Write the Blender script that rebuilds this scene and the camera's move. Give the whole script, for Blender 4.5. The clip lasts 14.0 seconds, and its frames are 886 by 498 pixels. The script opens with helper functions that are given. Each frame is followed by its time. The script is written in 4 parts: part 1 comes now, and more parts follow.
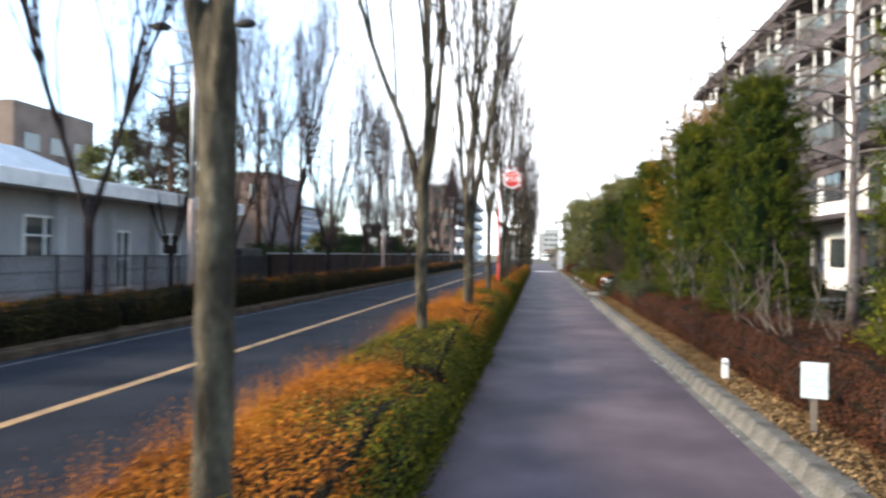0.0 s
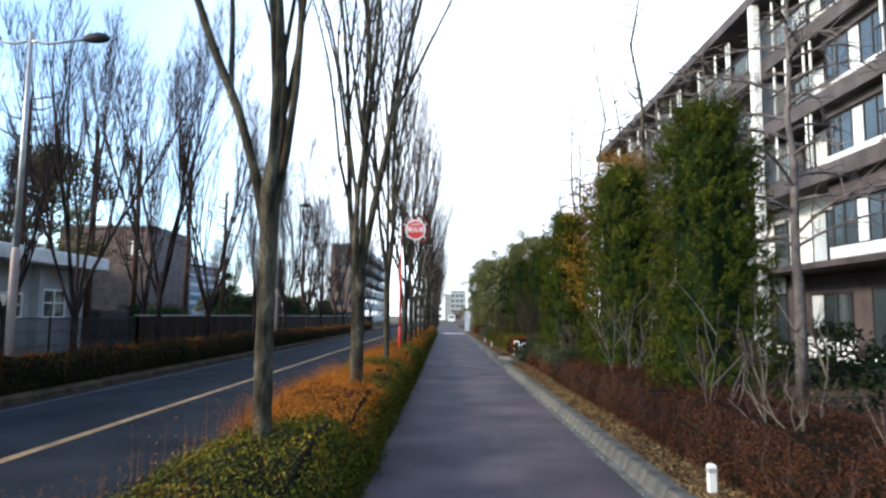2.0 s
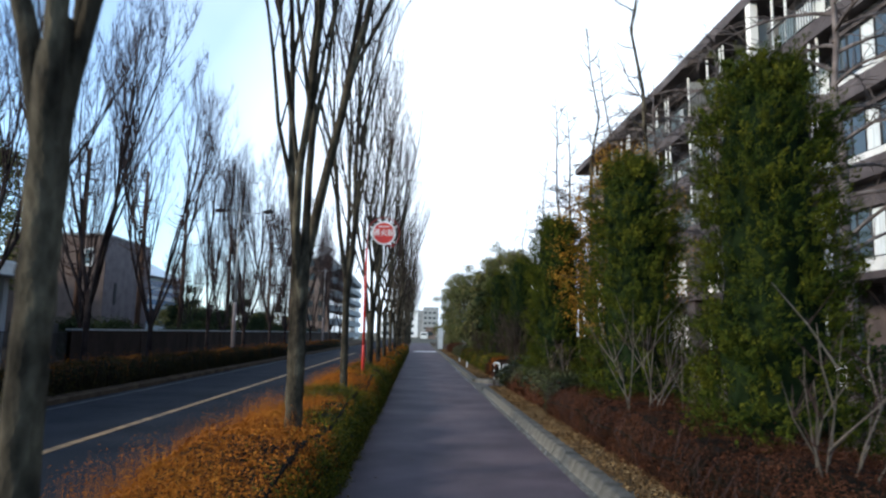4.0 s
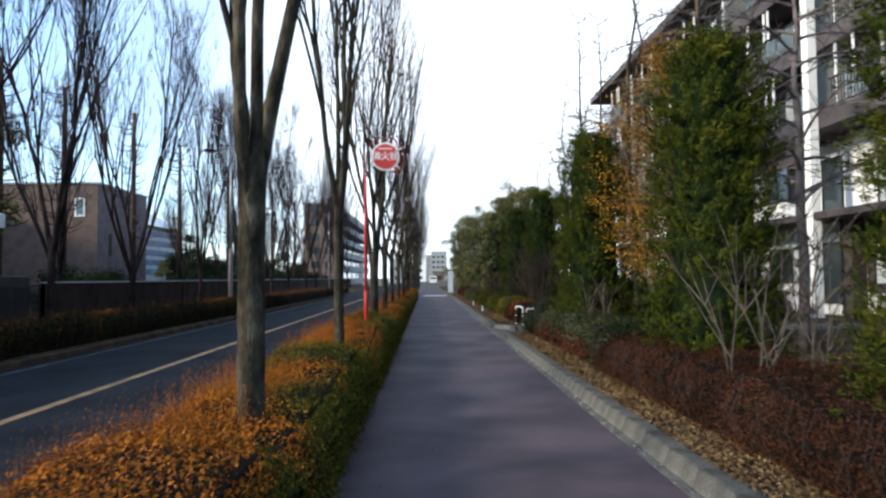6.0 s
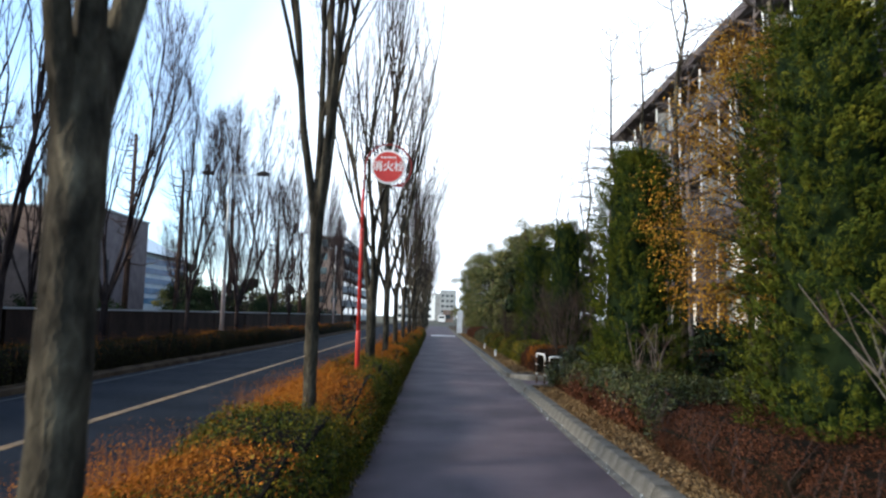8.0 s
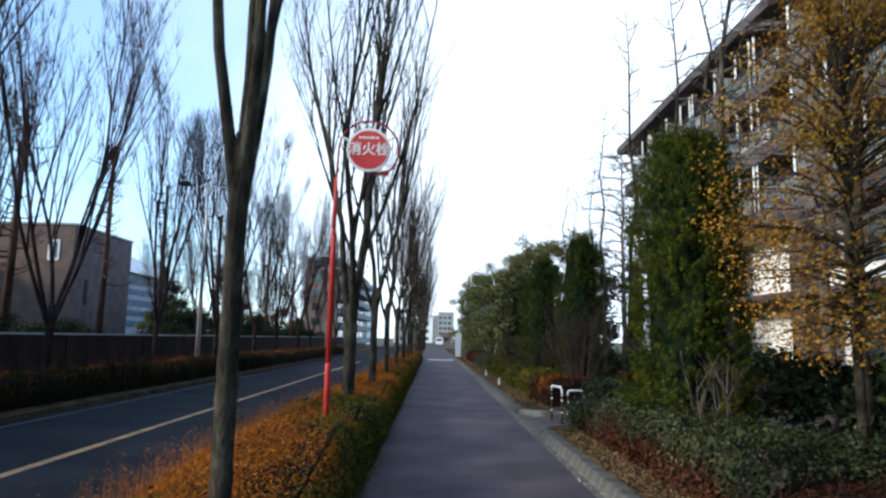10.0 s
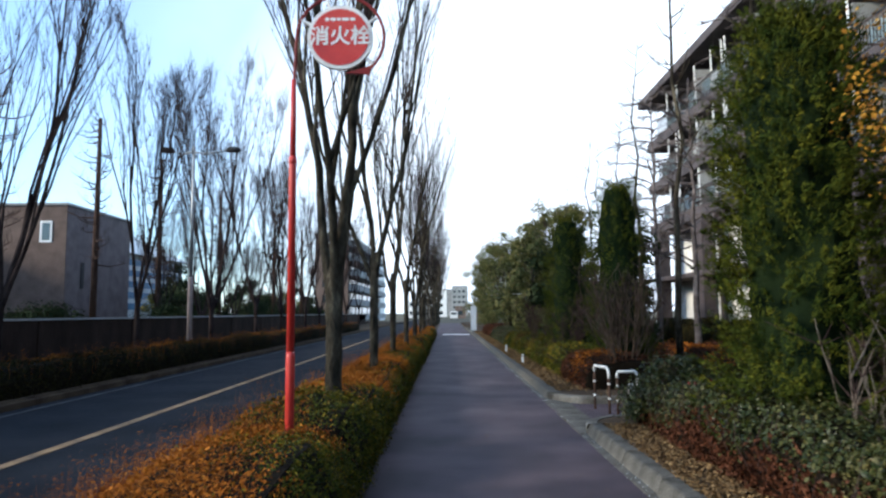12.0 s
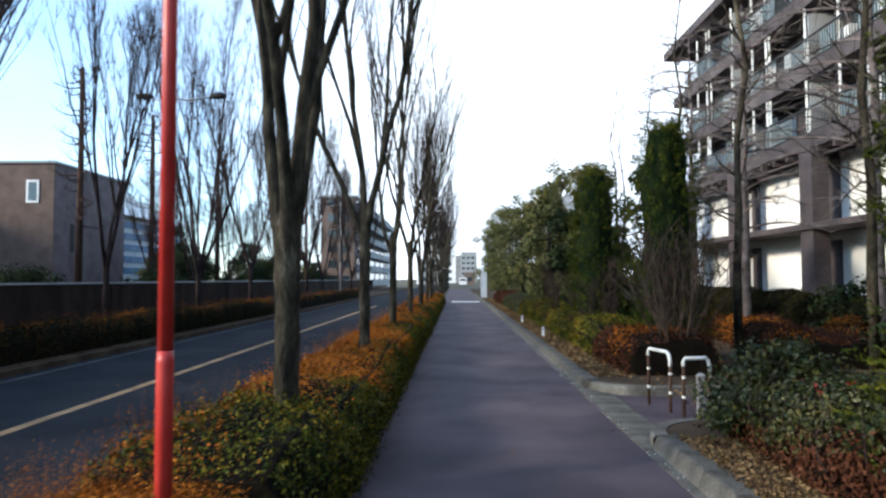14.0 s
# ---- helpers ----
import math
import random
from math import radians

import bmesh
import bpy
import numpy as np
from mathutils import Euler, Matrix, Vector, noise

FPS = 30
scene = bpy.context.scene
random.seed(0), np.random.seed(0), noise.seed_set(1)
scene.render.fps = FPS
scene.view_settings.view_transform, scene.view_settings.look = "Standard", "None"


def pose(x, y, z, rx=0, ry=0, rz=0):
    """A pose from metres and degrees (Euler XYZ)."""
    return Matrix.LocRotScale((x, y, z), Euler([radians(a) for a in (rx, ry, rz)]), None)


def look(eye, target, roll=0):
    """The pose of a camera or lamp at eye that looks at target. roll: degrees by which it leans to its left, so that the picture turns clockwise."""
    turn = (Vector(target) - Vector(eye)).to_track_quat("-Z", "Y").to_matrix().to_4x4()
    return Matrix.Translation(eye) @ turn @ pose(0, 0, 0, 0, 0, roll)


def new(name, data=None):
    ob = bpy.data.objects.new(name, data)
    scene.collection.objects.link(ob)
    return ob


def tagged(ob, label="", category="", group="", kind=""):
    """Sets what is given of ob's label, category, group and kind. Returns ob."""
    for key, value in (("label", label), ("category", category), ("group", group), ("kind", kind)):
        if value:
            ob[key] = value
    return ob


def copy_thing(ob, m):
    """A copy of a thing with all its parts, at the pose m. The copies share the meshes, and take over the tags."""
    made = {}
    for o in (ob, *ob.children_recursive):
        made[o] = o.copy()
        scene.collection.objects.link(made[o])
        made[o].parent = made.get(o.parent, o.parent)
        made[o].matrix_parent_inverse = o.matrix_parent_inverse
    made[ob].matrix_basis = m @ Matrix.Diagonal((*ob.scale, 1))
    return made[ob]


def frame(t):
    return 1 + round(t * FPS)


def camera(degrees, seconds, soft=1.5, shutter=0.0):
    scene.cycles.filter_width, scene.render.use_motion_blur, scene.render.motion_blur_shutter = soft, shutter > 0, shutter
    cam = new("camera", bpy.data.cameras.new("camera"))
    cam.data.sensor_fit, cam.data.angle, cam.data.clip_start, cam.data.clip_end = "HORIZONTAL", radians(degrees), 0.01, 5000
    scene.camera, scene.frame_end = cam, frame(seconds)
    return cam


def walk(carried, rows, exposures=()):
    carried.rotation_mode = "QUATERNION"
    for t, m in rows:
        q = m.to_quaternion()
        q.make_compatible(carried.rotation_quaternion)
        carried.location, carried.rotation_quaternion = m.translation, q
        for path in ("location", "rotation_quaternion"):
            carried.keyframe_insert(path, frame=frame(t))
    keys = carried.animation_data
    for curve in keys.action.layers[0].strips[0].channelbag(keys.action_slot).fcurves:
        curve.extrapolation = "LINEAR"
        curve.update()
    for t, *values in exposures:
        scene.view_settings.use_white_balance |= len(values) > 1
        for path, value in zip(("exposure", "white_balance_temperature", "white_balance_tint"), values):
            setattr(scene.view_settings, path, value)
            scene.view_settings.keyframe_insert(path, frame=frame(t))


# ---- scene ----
cam = camera(66.7, 14.0, soft=2.4, shutter=0.5)
ROWS = [
    (0.0, 0.000, -0.078, 1.619, 90.40, -0.76, 8.07),
    (0.5, 0.005, 0.618, 1.623, 91.41, -1.23, 2.33),
    (1.0, 0.008, 1.288, 1.633, 94.96, -0.42, 2.82),
    (1.5, 0.005, 1.943, 1.635, 95.24, -0.67, -0.10),
    (2.0, -0.007, 2.633, 1.615, 95.69, -0.52, 0.19),
    (2.5, 0.024, 3.286, 1.633, 97.95, -0.53, -1.50),
    (5.0, -0.008, 6.557, 1.613, 94.98, -1.10, -2.20),
    (5.5, -0.023, 7.236, 1.579, 93.31, 0.26, -2.11),
    (6.0, -0.061, 7.899, 1.575, 92.42, 0.54, -1.43),
    (6.5, -0.070, 8.533, 1.579, 93.73, -1.81, -0.14),
    (7.0, -0.103, 9.165, 1.575, 94.34, -1.09, -0.30),
    (7.5, -0.065, 9.796, 1.571, 94.98, -1.37, -0.63),
    (10.0, 0.008, 12.984, 1.643, 97.60, -1.23, -0.89),
    (10.5, 0.034, 13.676, 1.651, 95.33, -0.69, 0.45),
    (11.0, 0.047, 14.348, 1.665, 96.45, -0.21, -0.08),
    (11.5, 0.053, 15.034, 1.638, 95.54, -0.20, 1.30),
    (12.0, 0.042, 15.719, 1.632, 95.40, 0.49, 0.34),
    (12.5, 0.039, 16.420, 1.629, 94.61, 0.82, 1.92),
    (13.0, 0.035, 17.059, 1.629, 95.64, -0.11, 0.98),
    (13.5, 0.016, 17.700, 1.631, 93.39, 0.07, 1.99),
    (14.0, 0.027, 18.378, 1.633, 92.54, 0.20, 1.10),
]
walk(cam, [(t, pose(x, y, z, pitch, roll, yaw)) for t, x, y, z, pitch, roll, yaw in ROWS],
     [(0, 1.68, 6500, 10), (1.0, 1.5, 6400, 10), (2.5, 0.95, 5780, 6), (5.0, 0.55, 5750, 6), (6.3, 0.86, 5950, 7), (7.5, 0.92, 5980, 7), (10.5, 0.6, 5580, 5), (12.5, 0.83, 5700, 6), (14.0, 0.95, 5780, 6)])

# ---- world and light ----
SUN_EL, SUN_AZ = 22.0, 250.0
world = bpy.data.worlds.new("world")
scene.world = world
world.use_nodes = True
wn, wl = world.node_tree.nodes, world.node_tree.links
wn.clear()
sky = wn.new("ShaderNodeTexSky")
sky.sky_type, sky.sun_disc = "NISHITA", False
sky.sun_elevation, sky.sun_rotation = radians(SUN_EL), radians(SUN_AZ)
sky.air_density, sky.dust_density, sky.ozone_density = 1.0, 0.35, 2.4
wbg = wn.new("ShaderNodeBackground")
wbg.inputs["Strength"].default_value = 0.15
wout = wn.new("ShaderNodeOutputWorld")
# bright thin cloud low in the sky ahead, breaking up to blue on both sides and above
wtc = wn.new("ShaderNodeTexCoord")
wns = wn.new("ShaderNodeTexNoise")
wns.inputs["Scale"].default_value, wns.inputs["Detail"].default_value = 2.2, 6
wl.new(wtc.outputs["Generated"], wns.inputs["Vector"])
wdot = wn.new("ShaderNodeVectorMath")
wdot.operation = "DOT_PRODUCT"
wdot.inputs[1].default_value = Vector((0.2, 0.95, 0.1)).normalized()
wl.new(wtc.outputs["Generated"], wdot.inputs[0])
wmap = wn.new("ShaderNodeMapRange")
wmap.inputs["From Min"].default_value, wmap.inputs["From Max"].default_value = 0.84, 0.99
wmap.inputs["To Min"].default_value, wmap.inputs["To Max"].default_value = -0.14, 0.95
wl.new(wdot.outputs["Value"], wmap.inputs["Value"])
wm3 = wn.new("ShaderNodeMath")
wm3.operation = "MULTIPLY_ADD"
wm3.inputs[1].default_value = 0.75
wm3.use_clamp = True
wl.new(wns.outputs["Fac"], wm3.inputs[0])
wl.new(wmap.outputs["Result"], wm3.inputs[2])
wmix = wn.new("ShaderNodeMixRGB")
wmix.inputs["Color2"].default_value = (6.8, 7.1, 7.5, 1)
wl.new(wm3.outputs[0], wmix.inputs["Fac"])
wtint = wn.new("ShaderNodeMixRGB")
wtint.blend_type = "MULTIPLY"
wtint.inputs["Fac"].default_value, wtint.inputs["Color2"].default_value = 1.0, (1.2, 1.34, 1.4, 1)
wl.new(sky.outputs[0], wtint.inputs["Color1"])
wl.new(wtint.outputs[0], wmix.inputs["Color1"])
wl.new(wmix.outputs[0], wbg.inputs["Color"])
wl.new(wbg.outputs[0], wout.inputs[0])
sun = new("sun", bpy.data.lights.new("sun", "SUN"))
sun.data.energy, sun.data.angle, sun.data.color = 3.5, radians(9), (1.0, 0.83, 0.62)
az, el = radians(SUN_AZ), radians(SUN_EL)
sdir = Vector((math.sin(az) * math.cos(el), math.cos(az) * math.cos(el), math.sin(el)))
sun.matrix_world = look(sdir * 100, (0, 0, 0))
scene.view_settings.exposure = 0.0


# ---- materials ----
def mat(name, cols, rough=0.8, scale=4.0, bump=0.3, bscale=40.0, metal=0.0, spread="noise", spec=0.3, fine=0.25, stretch=(1, 1, 1), each=0.7):
    """A procedural surface: cols run over a large noise, over islands or over objects, with a finer grain on top."""
    m = bpy.data.materials.new(name)
    m.use_nodes = True
    n, l = m.node_tree.nodes, m.node_tree.links
    b = n["Principled BSDF"]
    b.inputs["Roughness"].default_value, b.inputs["Metallic"].default_value = rough, metal
    b.inputs["Specular IOR Level"].default_value = spec
    tc = n.new("ShaderNodeTexCoord")
    mp = n.new("ShaderNodeMapping")
    mp.inputs["Scale"].default_value = stretch
    l.new(tc.outputs["Object"], mp.inputs[0])
    big = n.new("ShaderNodeTexNoise")
    big.inputs["Scale"].default_value, big.inputs["Detail"].default_value = scale, 4
    l.new(mp.outputs[0], big.inputs["Vector"])
    ramp = n.new("ShaderNodeValToRGB")
    e = ramp.color_ramp.elements
    lo, hi = (0.3, 0.7) if spread == "noise" else (0.0, 1.0)
    while len(e) < len(cols):
        e.new(0.5)
    for i, c in enumerate(cols):
        e[i].position = lo + (hi - lo) * i / max(1, len(cols) - 1)
        e[i].color = (*c, 1)
    if spread == "noise":
        l.new(big.outputs["Fac"], ramp.inputs[0])
    else:
        if spread == "island":
            g = n.new("ShaderNodeNewGeometry")
            src = g.outputs["Random Per Island"]
        else:
            g = n.new("ShaderNodeObjectInfo")
            src = g.outputs["Random"]
        mx = n.new("ShaderNodeMath")
        mx.operation = "MULTIPLY_ADD"
        mx.inputs[1].default_value = each
        sub = n.new("ShaderNodeMath")
        sub.operation = "MULTIPLY_ADD"
        sub.inputs[1].default_value, sub.inputs[2].default_value = 1.6 - each, -0.3
        l.new(big.outputs["Fac"], sub.inputs[0])
        l.new(src, mx.inputs[0])
        l.new(sub.outputs[0], mx.inputs[2])
        l.new(mx.outputs[0], ramp.inputs[0])
    gr = n.new("ShaderNodeTexNoise")
    gr.inputs["Scale"].default_value, gr.inputs["Detail"].default_value = bscale, 3
    l.new(mp.outputs[0], gr.inputs["Vector"])
    mixc = n.new("ShaderNodeMixRGB")
    mixc.blend_type = "OVERLAY"
    mixc.inputs["Fac"].default_value = fine
    l.new(ramp.outputs[0], mixc.inputs["Color1"])
    l.new(gr.outputs["Fac"], mixc.inputs["Color2"])
    l.new(mixc.outputs[0], b.inputs["Base Color"])
    if bump:
        bp = n.new("ShaderNodeBump")
        bp.inputs["Strength"].default_value, bp.inputs["Distance"].default_value = bump, 0.02
        l.new(gr.outputs["Fac"], bp.inputs["Height"])
        l.new(bp.outputs[0], b.inputs["Normal"])
    return m


M_ASPH = mat("road_asphalt", [(0.01, 0.012, 0.016), (0.016, 0.019, 0.025), (0.022, 0.025, 0.031)], 0.9, 0.7, 0.5, 180, fine=0.5, spec=0.06)
M_PATH = mat("path_asphalt", [(0.04, 0.031, 0.039), (0.07, 0.053, 0.063), (0.106, 0.08, 0.09)], 0.72, 0.8, 0.5, 160, fine=0.5, spec=0.16)
M_CONC = mat("concrete", [(0.05, 0.047, 0.04), (0.105, 0.1, 0.088), (0.175, 0.166, 0.146)], 0.92, 2.2, 0.7, 45, fine=0.7, spec=0.1)
M_SOIL = mat("soil", [(0.03, 0.022, 0.016), (0.06, 0.044, 0.03), (0.09, 0.066, 0.044)], 0.95, 1.5, 0.8, 30, fine=0.5, spec=0.06)
M_GROUND = mat("ground_mat", [(0.07, 0.065, 0.05), (0.11, 0.1, 0.07), (0.14, 0.125, 0.09)], 0.95, 0.15, 0.3, 4, spec=0.06)
M_STRAW = mat("dry_leaves", [(0.065, 0.037, 0.017), (0.16, 0.098, 0.043), (0.32, 0.22, 0.108)], 0.85, 2, 0, 60, spread="island", spec=0.06)
M_YEL = mat("yellow_paint", [(0.13, 0.082, 0.038), (0.25, 0.15, 0.065), (0.36, 0.225, 0.1)], 0.7, 3, 0.3, 90, fine=0.5)
M_WHITE = mat("white_paint", [(0.55, 0.55, 0.53), (0.68, 0.68, 0.66), (0.76, 0.76, 0.74)], 0.55, 2, 0.1, 30, fine=0.2)
M_BARK = mat("zelkova_bark", [(0.008, 0.007, 0.005), (0.03, 0.025, 0.018), (0.058, 0.049, 0.034), (0.115, 0.098, 0.068)], 0.9, 7, 1.0, 34, fine=0.8, stretch=(1, 1, 0.4), spec=0.06)
# zelkova bark again, darkened: the far trees' backlit silhouette is put into colour
M_BARKSIL = mat("silhouette_zelkova_bark", [(0.01, 0.007, 0.007), (0.026, 0.019, 0.018), (0.05, 0.038, 0.034)], 0.95, 5, 0.8, 30, fine=0.6, stretch=(1, 1, 0.4), spec=0.04)
M_TWIG = mat("twig_bark", [(0.022, 0.014, 0.013), (0.045, 0.03, 0.027)], 0.9, 2, 0, 20, spec=0.06)
M_BARKR = mat("conifer_bark", [(0.03, 0.018, 0.014), (0.06, 0.036, 0.026), (0.09, 0.056, 0.04)], 0.95, 4, 0.9, 22, fine=0.7, stretch=(1, 1, 0.25), spec=0.06)
M_GREYB = mat("grey_stem", [(0.075, 0.062, 0.05), (0.16, 0.135, 0.11)], 0.9, 4, 0.4, 30, spec=0.06)
M_STEMB = mat("brown_stem", [(0.04, 0.029, 0.021), (0.1, 0.073, 0.053)], 0.9, 4, 0.4, 30, spec=0.06)
M_CYP = mat("cypress_leaf", [(0.007, 0.014, 0.003), (0.02, 0.032, 0.005), (0.06, 0.066, 0.007), (0.155, 0.138, 0.013)], 0.75, 3.6, 0, 60, spread="island", fine=0.1, spec=0.04, each=0.32)
# near-black core colour: the shade between the tufts is painted in
M_CYPD = mat("cypress_core_shade", [(0.005, 0.01, 0.004), (0.012, 0.02, 0.006)], 0.95, 3, 0.8, 14, spec=0.06)
M_HORG = mat("orange_leaf", [(0.07, 0.024, 0.006), (0.21, 0.066, 0.008), (0.36, 0.115, 0.012), (0.43, 0.18, 0.02)], 0.7, 1.4, 0, 60, spread="island", fine=0.1, spec=0.06)
M_HGRN = mat("hedge_green_leaf", [(0.008, 0.015, 0.003), (0.032, 0.045, 0.005), (0.095, 0.088, 0.008), (0.27, 0.17, 0.013)], 0.55, 1.4, 0, 60, spread="island", fine=0.1, spec=0.06)
# leaf near-black: shade on the hedge's unsunned face is put into the colour
M_HSHADE = mat("shaded_hedge_leaf", [(0.003, 0.004, 0.002), (0.008, 0.009, 0.003), (0.022, 0.02, 0.005), (0.06, 0.042, 0.009)], 0.7, 1.0, 0, 60, spread="island", fine=0.1, spec=0.06)
M_HRED = mat("russet_leaf", [(0.016, 0.007, 0.005), (0.044, 0.016, 0.008), (0.074, 0.027, 0.013), (0.11, 0.049, 0.027)], 0.7, 1.4, 0, 60, spread="island", fine=0.1, spec=0.06)
M_CAM = mat("camellia_leaf", [(0.008, 0.014, 0.005), (0.021, 0.031, 0.008), (0.048, 0.053, 0.014), (0.1, 0.085, 0.025)], 0.4, 1.4, 0, 60, spread="island", fine=0.1, spec=0.2)
# gloom inside the hedges is put into this near-black colour
M_CORE = mat("hedge_core_shade", [(0.005, 0.004, 0.003), (0.012, 0.009, 0.005)], 0.95, 4, 0.8, 20, spec=0.06)
M_GINK = mat("yellow_leaf", [(0.13, 0.058, 0.01), (0.29, 0.14, 0.015), (0.45, 0.27, 0.035)], 0.65, 2, 0, 40, spread="island", fine=0.1, spec=0.06)
M_EVER = mat("evergreen_leaf", [(0.026, 0.032, 0.012), (0.066, 0.074, 0.024), (0.12, 0.12, 0.04), (0.18, 0.145, 0.066)], 0.7, 0.8, 0, 30, spread="island", fine=0.1, spec=0.06)
# mauve-brown copy of the tile, holding the shade on the road side
M_BLOCK = mat("shaded_block_tile", [(0.075, 0.056, 0.056), (0.11, 0.082, 0.082), (0.135, 0.104, 0.102)], 0.75, 1.2, 0.3, 12, fine=0.35)
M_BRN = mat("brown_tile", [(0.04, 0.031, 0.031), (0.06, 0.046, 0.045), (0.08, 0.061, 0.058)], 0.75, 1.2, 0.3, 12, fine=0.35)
M_PIL = mat("grey_brown_render", [(0.036, 0.029, 0.03), (0.06, 0.049, 0.05), (0.09, 0.075, 0.075)], 0.85, 0.8, 0.3, 14, fine=0.3)
M_WALL = mat("white_wall", [(0.72, 0.7, 0.66), (0.8, 0.78, 0.74)], 0.8, 0.6, 0.1, 20, fine=0.15)
M_SPAN = mat("weathered_white_panel", [(0.38, 0.37, 0.36), (0.52, 0.51, 0.49), (0.6, 0.58, 0.55)], 0.8, 1.1, 0.1, 20, fine=0.3)
M_GREYW = mat("grey_wall", [(0.22, 0.22, 0.215), (0.33, 0.33, 0.32)], 0.85, 0.6, 0.2, 18, fine=0.25)
M_ROOF = mat("pale_roof", [(0.3, 0.32, 0.33), (0.42, 0.44, 0.45)], 0.6, 0.8, 0.1, 8, fine=0.2)
M_BRKB = mat("brick_brown", [(0.1, 0.07, 0.055), (0.14, 0.1, 0.08), (0.18, 0.13, 0.105)], 0.85, 0.5, 0.3, 10, fine=0.4)
M_FENCE = mat("fence_panel", [(0.015, 0.01, 0.008), (0.032, 0.021, 0.017)], 0.85, 1.5, 0.3, 14, fine=0.4, stretch=(1, 1, 0.3), spec=0.06)
M_RED = mat("red_paint", [(0.36, 0.018, 0.014), (0.46, 0.028, 0.02), (0.52, 0.05, 0.034)], 0.45, 3, 0.08, 40, fine=0.15, spec=0.5)
M_STEEL = mat("galvanised", [(0.3, 0.3, 0.3), (0.45, 0.45, 0.44)], 0.45, 6, 0.1, 40, metal=0.6)
M_POLE = mat("lamp_pole_paint", [(0.27, 0.2, 0.18), (0.36, 0.28, 0.25)], 0.6, 3, 0.1, 30)
M_DARK = mat("dark_metal", [(0.018, 0.017, 0.018), (0.034, 0.032, 0.033)], 0.65, 4, 0.1, 40, spec=0.15)
M_WORN = mat("worn_line_paint", [(0.02, 0.022, 0.026), (0.04, 0.042, 0.046), (0.07, 0.07, 0.07)], 0.8, 2.5, 0.2, 60, fine=0.4)
M_CURT = mat("curtain", [(0.4, 0.42, 0.42), (0.62, 0.64, 0.64)], 0.9, 3, 0.2, 8, stretch=(1, 6, 0.2))


M_FROST = mat("frosted_panel", [(0.12, 0.16, 0.165), (0.21, 0.25, 0.255)], 0.45, 1.5, 0.05, 20, fine=0.1, spec=0.5)


def glass_mat():
    m = bpy.data.materials.new("window_glass")
    m.use_nodes = True
    b = m.node_tree.nodes["Principled BSDF"]
    b.inputs["Base Color"].default_value = (0.035, 0.045, 0.05, 1)
    b.inputs["Roughness"].default_value, b.inputs["Specular IOR Level"].default_value = 0.06, 0.8
    return m


M_GLASS = glass_mat()


# ---- mesh tools ----
class Buf:
    """Vertices and faces of one mesh."""

    def __init__(self):
        self.v, self.f = [], []

    def box(self, x0, x1, y0, y1, z0, z1, bev=0.0):
        o = len(self.v)
        if bev:
            b = bev
            self.v += [(x0, y0, z0), (x1, y0, z0), (x1, y1, z0), (x0, y1, z0),
                       (x0, y0, z1 - b), (x1, y0, z1 - b), (x1, y1, z1 - b), (x0, y1, z1 - b),
                       (x0 + b, y0 + b, z1), (x1 - b, y0 + b, z1), (x1 - b, y1 - b, z1), (x0 + b, y1 - b, z1)]
            q = [(3, 2, 1, 0), (8, 9, 10, 11)]
            for a in (0, 4):
                q += [(a + i, a + (i + 1) % 4, a + 4 + (i + 1) % 4, a + 4 + i) for i in range(4)]
            self.f += [tuple(o + i for i in k) for k in q]
        else:
            self.v += [(x0, y0, z0), (x1, y0, z0), (x1, y1, z0), (x0, y1, z0), (x0, y0, z1), (x1, y0, z1), (x1, y1, z1), (x0, y1, z1)]
            self.f += [tuple(o + i for i in q) for q in ((3, 2, 1, 0), (4, 5, 6, 7), (0, 1, 5, 4), (1, 2, 6, 5), (2, 3, 7, 6), (3, 0, 4, 7))]
        return self

    def ring(self, x0, x1, y0, y1, z0, z1, t):
        """A closed rectangular frame in the y-z plane, its bars t wide."""
        o = len(self.v)
        for x in (x0, x1):
            self.v += [(x, y0, z0), (x, y1, z0), (x, y1, z1), (x, y0, z1), (x, y0 + t, z0 + t), (x, y1 - t, z0 + t), (x, y1 - t, z1 - t), (x, y0 + t, z1 - t)]
        for i in range(4):
            j = (i + 1) % 4
            self.f += [tuple(o + k for k in q) for q in ((i, i + 4, j + 4, j), (8 + i, 8 + j, 12 + j, 12 + i), (i, j, 8 + j, 8 + i), (4 + i, 12 + i, 12 + j, 4 + j))]
        return self

    def tube(self, pts, rad, sides=8, cap=True):
        pts = [Vector(p) for p in pts]
        o = len(self.v)
        k = len(pts)
        side = None
        for i, p in enumerate(pts):
            d = (pts[min(i + 1, k - 1)] - pts[max(i - 1, 0)]).normalized()
            if side is None:
                side = d.orthogonal().normalized()
            side = (side - d * side.dot(d)).normalized()
            up = d.cross(side)
            for s in range(sides):
                a = 2 * math.pi * s / sides
                self.v.append(tuple(p + (side * math.cos(a) + up * math.sin(a)) * rad[i]))
        for i in range(k - 1):
            for s in range(sides):
                t = (s + 1) % sides
                self.f.append((o + i * sides + s, o + i * sides + t, o + (i + 1) * sides + t, o + (i + 1) * sides + s))
        if cap:
            self.f.append(tuple(o + s for s in reversed(range(sides))))
            self.f.append(tuple(o + (k - 1) * sides + s for s in range(sides)))
        return self

    def poly(self, pts):
        o = len(self.v)
        self.v += [tuple(p) for p in pts]
        self.f.append(tuple(range(o, o + len(pts))))
        return self


def put(name, verts, faces, material, parent=None, label="", smooth=False, kind=""):
    me = bpy.data.meshes.new(name)
    me.from_pydata(verts, [], faces)
    if smooth:
        me.shade_smooth()
    me.materials.append(material)
